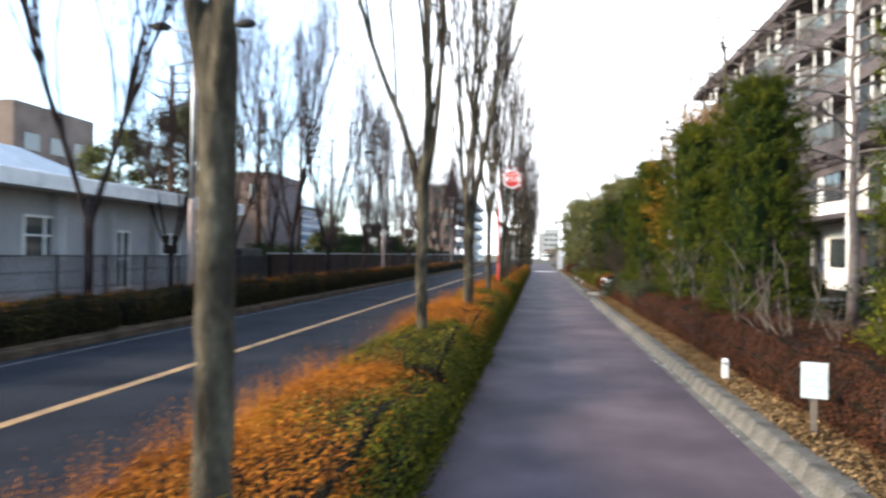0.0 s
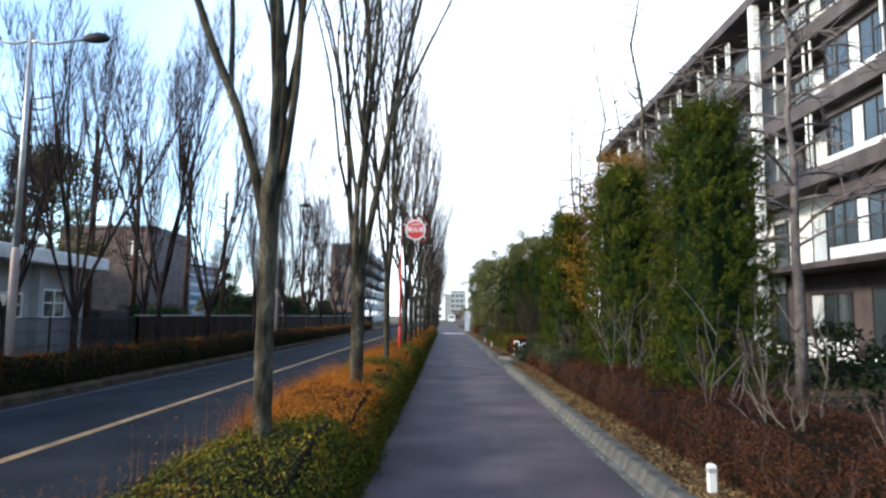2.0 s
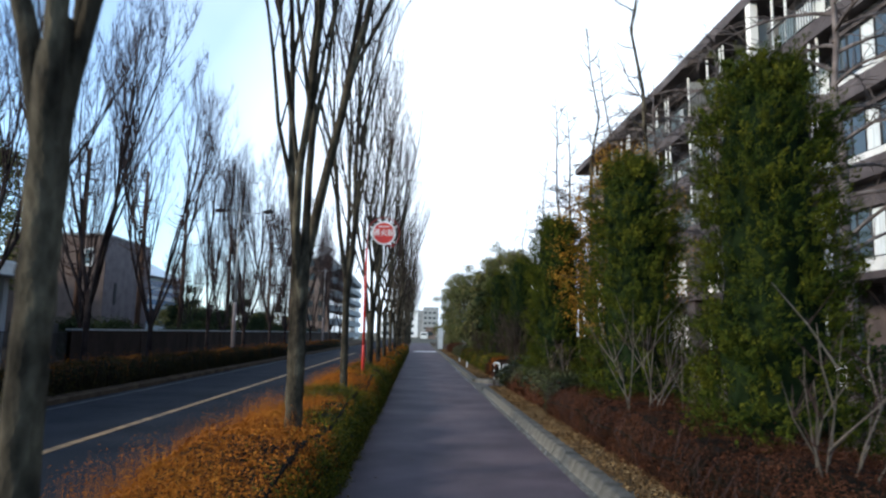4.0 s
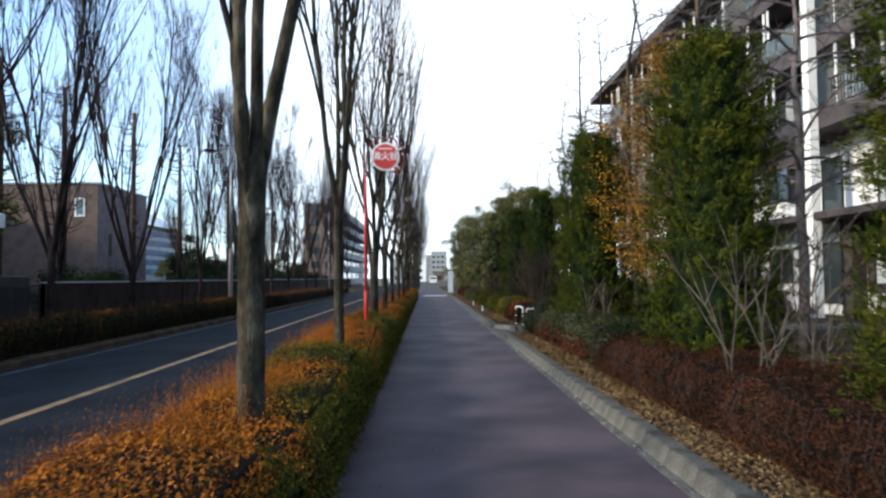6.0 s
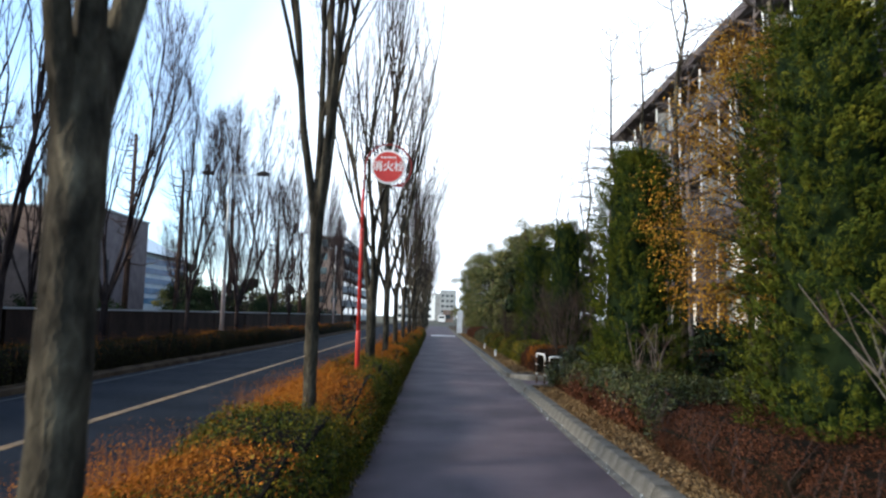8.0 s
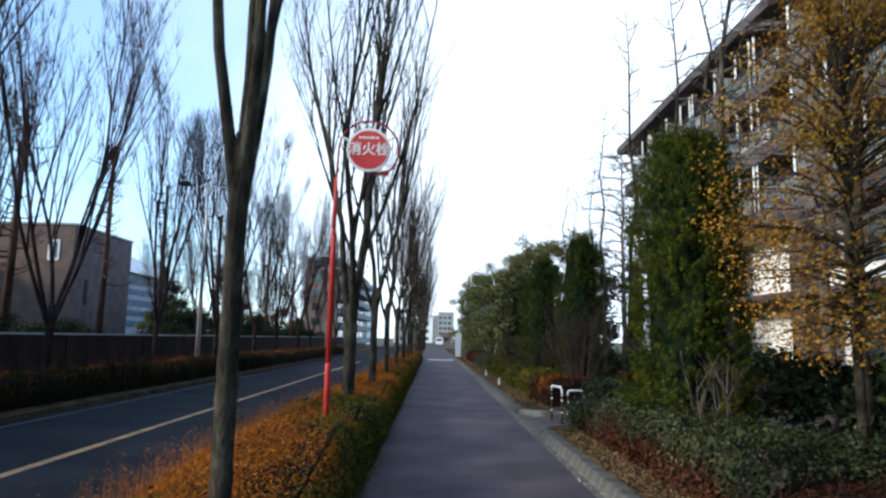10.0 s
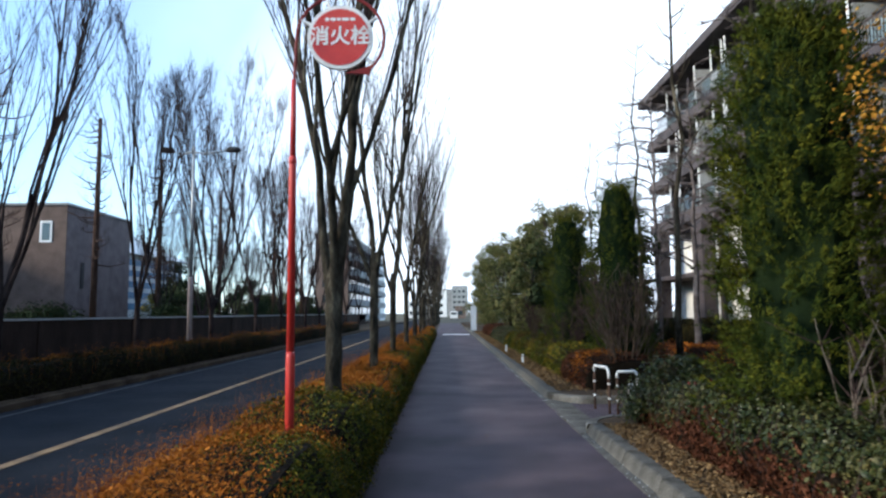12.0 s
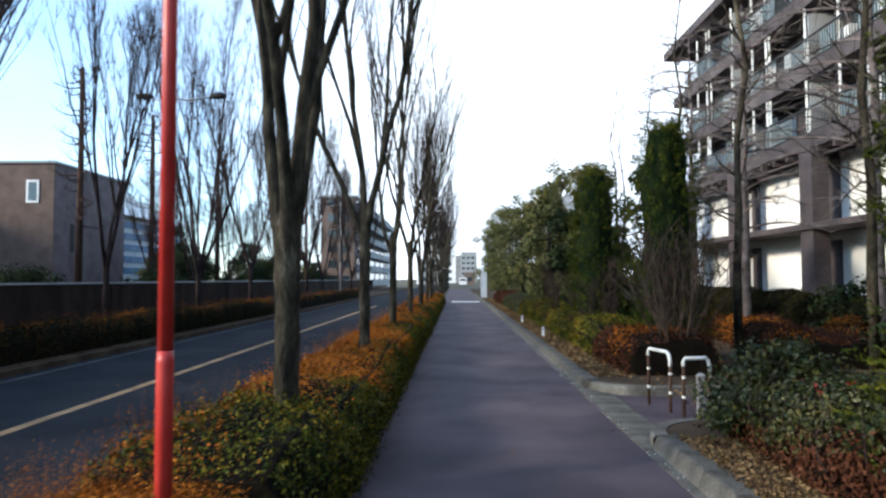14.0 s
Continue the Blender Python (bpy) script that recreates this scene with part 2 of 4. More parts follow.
    ob = new(name, me)
    if parent is not None:
        ob.parent = parent
    return tagged(ob, label, kind=kind)


def part(name, buf, material, parent=None, label="", smooth=False, kind=""):
    return put(name, buf.v, buf.f, material, parent, label, smooth, kind)


def thing(name, at, label, category, group="", kind="", rz=0.0):
    ob = new(name)
    ob.empty_display_size = 0.1
    ob.matrix_basis = pose(*at, 0, 0, rz)
    return tagged(ob, label, category, group, kind)


def leaf_mesh(name, p, n, size, material, parent=None, label="", aspect=0.55, seed=0, lift=0.0, axis=None):
    """Many small pointed leaves at the places p, facing about n."""
    g = np.random.default_rng(seed)
    k = len(p)
    n = n + g.normal(0, 0.55, (k, 3))
    n /= np.linalg.norm(n, axis=1)[:, None] + 1e-9
    a = g.normal(0, 1, (k, 3)) if axis is None else axis + g.normal(0, 0.22, (k, 3))
    a[:, 2] += lift
    a -= n * (a * n).sum(1)[:, None]
    a /= np.linalg.norm(a, axis=1)[:, None] + 1e-9
    b = np.cross(n, a)
    s = size * g.uniform(0.6, 1.4, (k, 1))
    w = s * aspect
    bend = n * s * 0.18
    v = np.stack([p - a * s * 0.5, p + b * w * 0.5 + bend, p + a * s * 0.5, p - b * w * 0.5 + bend], 1).reshape(-1, 3)
    me = bpy.data.meshes.new(name)
    me.vertices.add(4 * k)
    me.vertices.foreach_set("co", v.ravel())
    me.loops.add(4 * k)
    me.loops.foreach_set("vertex_index", np.arange(4 * k))
    me.polygons.add(k)
    me.polygons.foreach_set("loop_start", np.arange(0, 4 * k, 4))
    me.update(calc_edges=True)
    me.materials.append(material)
    ob = new(name, me)
    if parent is not None:
        ob.parent = parent
    return tagged(ob, label, kind="stuff")


# ---- ground, road, footpath ----
put("ground", [(-1500, -600, -0.16), (1500, -600, -0.16), (1500, 2500, -0.16), (-1500, 2500, -0.16)], [(0, 1, 2, 3)], M_GROUND)
tagged(bpy.data.objects["ground"], "bare brown earth reaching to the horizon", "ground", "", "structure")
Y0, Y1 = -12.0, 140.0
tagged(part("road", Buf().box(-8.0, -2.2, Y0, 230, -0.2, -0.1), M_ASPH), "dark grey asphalt two-lane road", "road", "", "structure")
tagged(part("footpath", Buf().box(-0.95, 1.8, Y0, 120, -0.2, 0.0), M_PATH), "smooth dark purplish asphalt footpath", "footpath", "", "structure")
bed = Buf().box(-2.2, -0.95, Y0, 110, -0.2, 0.03)
tagged(part("planting_strip", bed, M_SOIL), "bare brown soil strip between road and path", "planting strip", "", "structure")
verge = Buf().box(2.2, 60, Y0, 24.9, -0.2, 0.13).box(2.2, 60, 28.6, 120, -0.2, 0.13).box(2.75, 4.4, 24.9, 25.62, -0.2, 0.13).box(2.75, 4.4, 27.88, 28.6, -0.2, 0.13).box(4.4, 60, 24.9, 28.6, -0.2, 0.1)
for cy, s0 in ((24.9, 1), (28.6, -1)):
    arc = [(2.75 - 0.7 * math.sin(a * math.pi / 16), cy + s0 * 0.7 * math.cos(a * math.pi / 16)) for a in range(9)]
    ring = [(2.75, cy)] + (arc if s0 > 0 else arc[::-1])
    verge.poly([(x, y, 0.13) for x, y in ring])
tagged(part("verge", verge, M_SOIL), "dry brown soil behind the kerb", "soil", "", "structure")
tagged(part("side_path", Buf().box(1.8, 4.4, 24.9, 28.6, -0.2, 0.01), M_PATH), "short asphalt side path through a gap in the kerb", "side path", "", "structure")
tagged(part("paved_walk", Buf().box(4.4, 12.6, 25.7, 27.8, -0.2, 0.112), M_CONC), "pale concrete walk towards the apartment building", "walk", "", "structure")
tagged(part("far_verge", Buf().box(-60, -8.15, Y0, 140, -0.2, 0.05), M_SOIL), "dark soil and grass beyond the road", "soil", "", "structure")
ln = Buf()
ln.box(-5.19, -5.04, Y0, 62, -0.1, -0.094)
tagged(part("centre_line", ln, M_YEL), "worn yellow painted centre line on the road", "road marking", "", "structure")
tagged(part("edge_line", Buf().box(-7.72, -7.62, Y0, 90, -0.1, -0.094), M_WORN), "worn pale line along the road's far edge", "road marking", "", "structure")
tagged(part("crossing_line", Buf().box(-0.3, 1.7, 65.5, 67.2, 0.0, 0.005), M_WHITE), "white painted band across the far footpath", "road marking", "", "structure")


# ---- hedges ----
def lump(y, x, seed):
    return noise.noise(Vector((x * 0.9 + seed, y * 0.75, seed * 1.7)))


def hedge(name, x0, x1, y0, y1, z0, h, leaf, label, category, size=0.05, dens=900, seed=1, mixleaf=None, mixname="", wisp=None, wispn=0, ragged=0.12, group="", side=None, wispx=None, stalks=0, aspect=0.5, low=False):
    """A clipped hedge: a lumpy near-black core, painted as the shade inside, with leaves all over it; mixleaf: a second
    leaf in patches; wisp: loose upright shoots.
    """
    g = np.random.default_rng(seed)
    root = thing(name, ((x0 + x1) / 2, y0, z0), label, category, group)
    w, ln_ = x1 - x0, y1 - y0
    nx, ny = 7, max(4, int(ln_ / 0.3))
    prof = [(-0.5, 0.02), (-0.49, 0.55), (-0.36, 0.93), (0.0, 1.0), (0.36, 0.93), (0.49, 0.55), (0.5, 0.02)]
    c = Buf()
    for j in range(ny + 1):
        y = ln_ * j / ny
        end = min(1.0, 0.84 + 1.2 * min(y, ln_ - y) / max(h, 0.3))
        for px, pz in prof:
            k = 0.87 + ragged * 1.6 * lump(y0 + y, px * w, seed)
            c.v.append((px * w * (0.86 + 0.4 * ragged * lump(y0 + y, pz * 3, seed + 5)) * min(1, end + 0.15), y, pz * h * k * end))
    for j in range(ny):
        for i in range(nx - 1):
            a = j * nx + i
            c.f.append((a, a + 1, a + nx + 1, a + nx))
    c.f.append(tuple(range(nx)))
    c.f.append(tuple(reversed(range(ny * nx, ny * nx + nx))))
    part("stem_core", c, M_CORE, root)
    per = h * 1.7 + w * 0.9
    k = int(dens * per * ln_)
    u = g.uniform(0, 1, k)
    j = g.uniform(0, ny - 0.001, k)
    seg = u * (nx - 1)
    i = np.clip(seg.astype(int), 0, nx - 2)
    fx, jj = seg - i, j.astype(int)
    fy = j - jj
    V = np.array(c.v).reshape(ny + 1, nx, 3)
    a, b2, c2, d2 = V[jj, i], V[jj, i + 1], V[jj + 1, i], V[jj + 1, i + 1]
    p = (a * (1 - fx[:, None]) + b2 * fx[:, None]) * (1 - fy[:, None]) + (c2 * (1 - fx[:, None]) + d2 * fx[:, None]) * fy[:, None]
    t1, t2 = b2 - a, c2 - a
    n = np.cross(t2, t1)
    n /= np.linalg.norm(n, axis=1)[:, None] + 1e-9
    n = np.where((n[:, 2] < -0.3)[:, None], -n, n)
    out = p - np.stack([np.zeros(k), p[:, 1], np.full(k, h * 0.4)], 1)
    n = np.where(((n * out).sum(1) < 0)[:, None], -n, n)
    off = np.abs(g.normal(0, 0.045, k)) + 0.012
    cl = np.sin(p[:, 1] * 9 + seed) * np.sin(p[:, 0] * 11 + p[:, 2] * 8) * 0.025
    p = p + n * (off + cl)[:, None]
    # a few leaves at the ends
    if mixleaf is None:
        leaf_mesh("foliage", p, n, size, leaf, root, aspect=aspect, seed=seed, lift=0.5)
    else:
        val = np.sin(p[:, 1] * 1.35 + seed * 2.1) * 0.45 + np.sin(p[:, 1] * 3.1 + p[:, 0] * 2) * 0.25 + g.normal(0, 0.3, k) + (p[:, 2] / h - 0.55) * (-2.6 if low else 1.3) - p[:, 0] / w * 1.5
        sel = val > (0 if side is None else side)
        leaf_mesh("foliage", p[~sel], n[~sel], size, leaf, root, seed=seed)
        leaf_mesh("autumn_foliage", p[sel], n[sel], size, mixleaf, root, mixname, seed=seed + 1, lift=0.8)
    if stalks:
        st = Buf()
        for q in range(int(stalks * ln_)):
            sx = -1 if g.random() < 0.75 else 1
            yy, x_ = g.uniform(0, ln_), sx * w * g.uniform(0.36, 0.5)
            hh = h * g.uniform(0.55, 1.02)
            mid = (x_ + g.normal(0, 0.03), yy + g.normal(0, 0.05), hh * 0.55)
            top_ = (x_ * 0.9 + g.normal(0, 0.05), yy + g.normal(0, 0.1), hh)
            st.tube([(x_ * 0.85, yy, 0), mid, top_], [0.005, 0.004, 0.002], 3, False)
        part("stalk", st, M_TWIG, root, kind="stuff")
    if wisp is not None:
        q = int(wispn * ln_)
        lo, hi = wispx if wispx else (-0.45, 0.45)
        wp = np.stack([g.uniform(lo, hi, q) * w, g.uniform(0, ln_, q), np.zeros(q)], 1)
        tall = h * (0.8 + 0.28 * np.abs(g.normal(0, 1, q)).clip(0, 1.6))
        sk = Buf()
        for (sx, sy, _), th in zip(wp, tall):
            sk.v += [(sx - 0.002, sy, h * 0.3), (sx + 0.002, sy, h * 0.3), (sx, sy + 0.003, th)]
            sk.f.append((len(sk.v) - 3, len(sk.v) - 2, len(sk.v) - 1))
        part("shoot_stem", sk, wisp, root, kind="stuff")
        P, N = [], []
        for r in range(9):
            f = 0.5 + 0.5 * r / 8
            P.append(wp + np.stack([g.normal(0, 0.025, q), g.normal(0, 0.025, q), tall * f], 1))
            N.append(np.stack([g.normal(0, 1, q), g.normal(0, 1, q), g.uniform(0, 0.6, q)], 1))
        leaf_mesh("shoot", np.concatenate(P), np.concatenate(N), size * 0.66, wisp, root, "thin upright orange shoots", aspect=0.35, seed=seed + 3, lift=1.5)
    return root


NEAR_T = [2.5, 7.65, 12.8, 17.3, 23.5, 28.2, 33.0, 38.2, 43.4, 48.6, 53.8, 59, 64.2, 69.4, 74.6, 80, 85, 90, 95, 100, 106, 112, 119, 127, 136]
cuts = [-6.0, -1.2, 2.6, 6.3, 8.9, 12.0, 15.2, 17.0, 21.85, 23.7, 29, 35, 42, 52, 64]
GREEN = (6.3, 15.2, 21.85)
for i in range(len(cuts) - 1):
    a, b = cuts[i], cuts[i + 1]
    dn = 3500 if a < 20 else (2200 if a < 30 else 600)
    gap = 0.06
    hedge("hedge", -2.15, -0.68, a + gap, b - gap, 0.02, 0.76 if a in GREEN else (0.6 if a < 6 else 0.66), M_HGRN, "knee-high roadside hedge, green with orange autumn shoots", "hedge",
          0.024 if a < 20 else (0.03 if a < 30 else 0.045), dn, 11 + i, M_HORG, "orange autumn leaves", M_HORG, (20 if a in GREEN else 620) if a < 20 else 80, 0.22, "roadside hedge", 1.15 if a in GREEN else 0.0, (-0.48, 0.12))
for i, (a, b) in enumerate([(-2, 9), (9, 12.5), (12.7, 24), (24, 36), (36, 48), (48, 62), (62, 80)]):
    hedge("hedge", -9.2, -8.25, a + 0.05, b - 0.05, 0.02, 0.72, M_HSHADE, "clipped hedge along the far side of the road, coloured dark for its shaded face", "hedge",
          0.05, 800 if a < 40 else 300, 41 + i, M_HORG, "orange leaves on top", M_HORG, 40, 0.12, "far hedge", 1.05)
for i, (a, b) in enumerate([(-1, 3.2), (3.3, 7.4), (7.5, 11.4), (11.5, 15.3), (15.4, 18.2)]):
    hedge("azalea_hedge", 2.42, 4.2, a, b, 0.12, 0.66, M_HRED, "low russet-brown azalea hedge in winter leaf", "hedge", 0.022, 3300, 61 + i, None, "", None, 0, 0.17, "azalea hedge", None, None, 22, 0.42)
for i, (a, b) in enumerate([(18.3, 21.6), (21.7, 24.9)]):
    hedge("camellia_hedge", 2.5, 4.3, a, b, 0.12, 0.7, M_CAM, "dark green leafy camellia hedge with brown undergrowth", "hedge", 0.042, 2200, 71 + i, M_HRED, "brown dead leaves", None, 0, 0.22, "camellia hedge", 1.0, None, 30, low=True)
for i, (a, b, m) in enumerate([(28.9, 31.5, M_HRED), (31.6, 36, M_HGRN), (36, 41, M_HGRN), (41, 47, M_HGRN), (47, 56, M_CAM), (56, 66, M_HRED)]):
    hedge("low_hedge", 2.6, 4.2, a, b, 0.12, 0.7, m, "low clipped hedge in mixed green and brown leaf", "hedge", 0.05, 800, 81 + i, M_HORG if i == 0 else M_HRED, "brown leaves", None, 0, 0.14, "low hedge beyond the gap", 1.25 if i == 0 else 1.3)
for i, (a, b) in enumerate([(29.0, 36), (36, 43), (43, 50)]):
    hedge("building_hedge", 10.4, 11.6, a + 0.05, b - 0.05, 0.12, 1.1, M_HSHADE, "dark green clipped hedge before the apartment building", "hedge", 0.08, 420, 93 + i, None, "", None, 0, 0.15, "hedge before the building")
for i, (x, a, b) in enumerate([(5.6, 29.6, 32.4), (7.6, 29.9, 33.4), (6.2, 33.2, 36.5)]):
    hedge("azalea_hedge", x, x + 1.7, a, b, 0.12, 0.62, M_HRED, "low russet azalea clump with orange leaves near the building", "hedge", 0.045, 900, 97 + i, M_HORG, "orange leaves", None, 0, 0.24, "azalea clumps", 1.0)


# ---- bare trees ----
def bare_tree(name, label, seed, height=9.0, r0=0.115, fork=2.5, limbs=4, spread=0.3, subs=8, subsubs=7, twigs=5, bark=None, lean=0.0, group="street trees", fine=0.0034):
    g = random.Random(seed)
    root = thing(name, (0, 0, 0), label, "tree", group)
    bark = bark or M_BARK
    tk = Buf()
    pts, rad = [], []
    for i in range(25):
        f = i / 24
        z = -0.1 + (fork + 0.1) * f
        pts.append((lean * f + g.uniform(-0.005, 0.005) * (i > 0), g.uniform(-0.005, 0.005), z))
        rad.append(r0 * (1.25 if i == 0 else 1.02 - 0.14 * f + 0.03 * g.uniform(-1, 1) + (0.12 * (f - 0.7) / 0.3 if f > 0.7 else 0)))
    pts.append((lean, 0, fork + 0.16))
    rad.append(r0 * 0.55)
    tk.tube(pts, rad, 18)
    # flutes, scars and swellings in the bark
    for i, (x, y, z) in enumerate(tk.v):
        k = 1 + 0.09 * noise.noise(Vector((x * 9 + seed, y * 9, z * 1.3))) + 0.05 * noise.noise(Vector((x * 22, y * 22 + seed, z * 5)))
        cx = lean * min(max(z / fork, 0), 1)
        tk.v[i] = (cx + (x - cx) * k, y * k, z)
    tw = Buf()

    def branch(buf, p, d, length, r, steps, sides, up=0.12, wob=0.07, keep=0.18):
        ps, rs, p, d = [p.copy()], [r], p.copy(), d.copy()
        for i in range(steps):
            d = (d + Vector((g.gauss(0, wob), g.gauss(0, wob), up))).normalized()
            p = p + d * length / steps
            ps.append(p.copy())
            rs.append(r * (1 - (1 - keep) * (i + 1) / steps))
        buf.tube(ps, rs, sides, False)
        return ps, rs

    top = Vector((lean, 0, fork))
    a0 = g.uniform(0, 6.28)
    cuts_ = []
    for k in range(limbs):
        a = a0 + 6.283 * k / limbs + g.uniform(-0.35, 0.35)
        sp = spread * g.uniform(0.7, 1.25)
        d = Vector((math.cos(a) * sp, math.sin(a) * sp, 1)).normalized()
        L = (height - fork) * g.uniform(0.78, 1.0)
        st = top + Vector((math.cos(a), math.sin(a), 0)) * r0 * 0.3 + Vector((0, 0, -0.22 - 0.2 * g.random()))
        cr = Buf()
        ps, rs = branch(cr, st, d, L, r0 * g.uniform(0.48, 0.68), 11, 9, 0.03, 0.065, 0.12)
        for s in range(subs):
            f = 0.16 + 0.8 * (s + g.random()) / subs
            i = min(int(f * 11), 10)
            q = ps[i].lerp(ps[i + 1], f * 11 - i)
            b = a + g.gauss(0, 1.1)
            d2 = (Vector((math.cos(b) * 0.36, math.sin(b) * 0.36, 1)) + (ps[i + 1] - ps[i]).normalized() * 0.8).normalized()
            L2 = L * (1 - f) * 0.75 + 0.8
            ps2, rs2 = branch(cr, q, d2, L2, rs[i] * 0.58 + 0.003, 6, 5, 0.07, 0.09)
            for u in range(subsubs):
                f2 = 0.12 + 0.85 * (u + g.random()) / subsubs
                i2 = min(int(f2 * 6), 5)
                q2 = ps2[i2].lerp(ps2[i2 + 1], f2 * 6 - i2)
                c = g.uniform(0, 6.28)
                d3 = (Vector((math.cos(c) * 0.55, math.sin(c) * 0.55, 0.75)) + (ps2[i2 + 1] - ps2[i2]).normalized() * 0.8).normalized()
                L3 = 0.4 + L2 * (1 - f2) * 0.5
                ps3, rs3 = branch(tw, q2, d3, L3, max(0.005, rs2[i2] * 0.5), 3, 3, 0.08, 0.1)
                for v in range(twigs):
                    q3 = ps3[g.randrange(1, 4)]
                    c = g.uniform(0, 6.28)
                    d4 = (Vector((math.cos(c) * 0.55, math.sin(c) * 0.55, 0.85)) + d3 * 0.6).normalized()
                    branch(tw, q3, d4, g.uniform(0.25, 0.6), fine, 1, 3, 0.1, 0.12)
        cuts_.append(cr)
    part("trunk", tk, bark, root, smooth=True)
    for cr in cuts_:
        part("limb", cr, bark, root, smooth=True)
    part("twig", tw, M_TWIG, root, kind="stuff")
    return root


ZL = "leafless zelkova street tree with upswept limbs"
zel = [bare_tree("zelkova_tree", ZL, 3, 9.5, 0.082, 2.5, 3, 0.17), bare_tree("zelkova_tree", ZL, 8, 8.8, 0.072, 2.6, 4, 0.15),
       bare_tree("zelkova_tree", ZL, 21, 10.0, 0.102, 2.45, 4, 0.18), bare_tree("zelkova_tree", ZL, 34, 9.2, 0.068, 2.8, 4, 0.16),
       bare_tree("zelkova_tree", ZL, 47, 9.6, 0.1, 2.0, 4, 0.23), bare_tree("zelkova_tree", ZL, 59, 9.6, 0.085, 2.6, 3, 0.25)]
FL = "leafless vase-shaped zelkova tree forking low, across the road"
farz = [bare_tree("zelkova_tree", FL, 83, 9.6, 0.09, 1.75, 5, 0.34, 9, 7, 6, M_BARKSIL, 0, "street trees across the road", 0.0062), bare_tree("zelkova_tree", FL, 95, 9.2, 0.085, 2.0, 4, 0.3, 9, 7, 6, M_BARKSIL, 0, "street trees across the road", 0.0062)]
for i, y in enumerate(NEAR_T):
    m = pose(-1.3 + 0.04 * math.sin(i * 5), y, 0.0, 0, 0, i * 97 % 360)
    if i < 6:
        zel[i].matrix_basis = m
    else:
        copy_thing(zel[(i * 5) % 6], m)
FAR_T = [6.5, 13.4, 20.45, 25.5, 30.5, 36.9, 44.0, 50.0, 56, 62, 68, 75, 82, 90]
for i, y in enumerate(FAR_T):
    m = pose(-9.75 + 0.1 * math.sin(i * 3), y, 0, 0, 0, i * 61 % 360)
    if i < 2:
        o = farz[i]
        o.matrix_basis = m
    else:
        o = copy_thing(farz[i % 2], m)
    k = 1.12 + 0.1 * math.sin(i * 2.3)
    o.scale = (k, k, k * 1.08)
# bare trees standing back behind the boundary wall, and two behind the broadleaf trees
for i, (x, y, k) in enumerate([(-17.5, 57, 0.9), (-14.8, 63, 0.75), (-18, 71, 0.9), (-15.5, 77, 0.8), (-20, 84, 1.0), (-15, 88, 0.8), (-18, 96, 0.95), (-14.5, 103, 0.85), (-22, 100, 1.1), (-24, 76, 0.9), (7.6, 63, 0.82), (8.6, 74, 0.9), (7.0, 92, 0.9), (8.0, 106, 0.95), (-13.7, 23.6, 0.95), (-13.8, 33.5, 1.0), (-13.9, 54, 0.95), (-16.5, 27.4, 0.9)]):
    o = copy_thing(farz[i % 2], pose(x, y, 0, 0, 0, i * 83 % 360))
    o.scale = (k, k, k)


# ---- cypresses ----
def cypress(y, x, h, r, seed, tufts=1500, per=54):
    """A columnar conifer: upright tufts of small sprays with gaps between them; the lumpy core is near-black, as
    painted shade in the gaps.
    """
    g = np.random.default_rng(seed)
    root = thing("conifer", (x, y, 0.12), "dense dark green columnar conifer clipped to a rounded top", "tree", "row of columnar conifers")

    def rad(f, a):
        lump = 1 + 0.1 * np.sin(3 * a + 9 * f + seed) * np.sin(2.3 * h * f + seed) + 0.05 * np.sin(5 * a - 4.1 * h * f + 2 * seed)
        body = np.where(f < 0.3, 1.22 - 0.55 * f, 1.055 - 0.3 * (f - 0.3))
        top = np.sqrt(np.clip(1 - np.clip((f - 0.74) / 0.27, 0, 1) ** 2.6, 0.0, 1))
        return r * body * top * lump

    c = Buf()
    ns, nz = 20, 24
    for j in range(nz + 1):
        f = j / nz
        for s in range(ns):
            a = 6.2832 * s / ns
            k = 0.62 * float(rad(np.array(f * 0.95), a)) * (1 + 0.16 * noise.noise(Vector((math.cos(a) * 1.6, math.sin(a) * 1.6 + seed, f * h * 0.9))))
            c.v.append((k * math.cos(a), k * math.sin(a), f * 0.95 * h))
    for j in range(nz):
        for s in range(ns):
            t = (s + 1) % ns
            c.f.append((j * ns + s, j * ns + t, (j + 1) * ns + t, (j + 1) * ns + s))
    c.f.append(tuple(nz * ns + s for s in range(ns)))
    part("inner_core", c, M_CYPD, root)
    f = g.uniform(0, 0.985, tufts)
    f[: tufts // 9] = g.uniform(0.86, 0.985, tufts // 9)
    a = g.uniform(0, 6.2832, tufts)
    d0 = rad(f, a) * np.where(f > 0.86, g.uniform(0.05, 0.86, tufts), g.uniform(0.66, 0.92, tufts))
    cen = np.stack([d0 * np.cos(a), d0 * np.sin(a), f * h - 0.06], 1)
    out = np.stack([np.cos(a), np.sin(a), np.zeros(tufts)], 1)
    way = out * g.uniform(0.55, 1.05, (tufts, 1)) + np.array([0, 0, 0.6]) + g.normal(0, 0.28, (tufts, 3))
    way /= np.linalg.norm(way, axis=1)[:, None]
    ln_ = g.uniform(0.16, 0.42, tufts)
    idx = np.repeat(np.arange(tufts), per)
    k = len(idx)
    q = g.uniform(0, 1, k)
    off = g.normal(0, 1, (k, 3))
    off /= np.linalg.norm(off, axis=1)[:, None]
    fat = (0.24 * ln_[idx] * np.sin(math.pi * (0.2 + 0.75 * q)) * g.uniform(0.5, 1.0, k))[:, None]
    p = cen[idx] + way[idx] * (ln_[idx] * q)[:, None] + off * fat
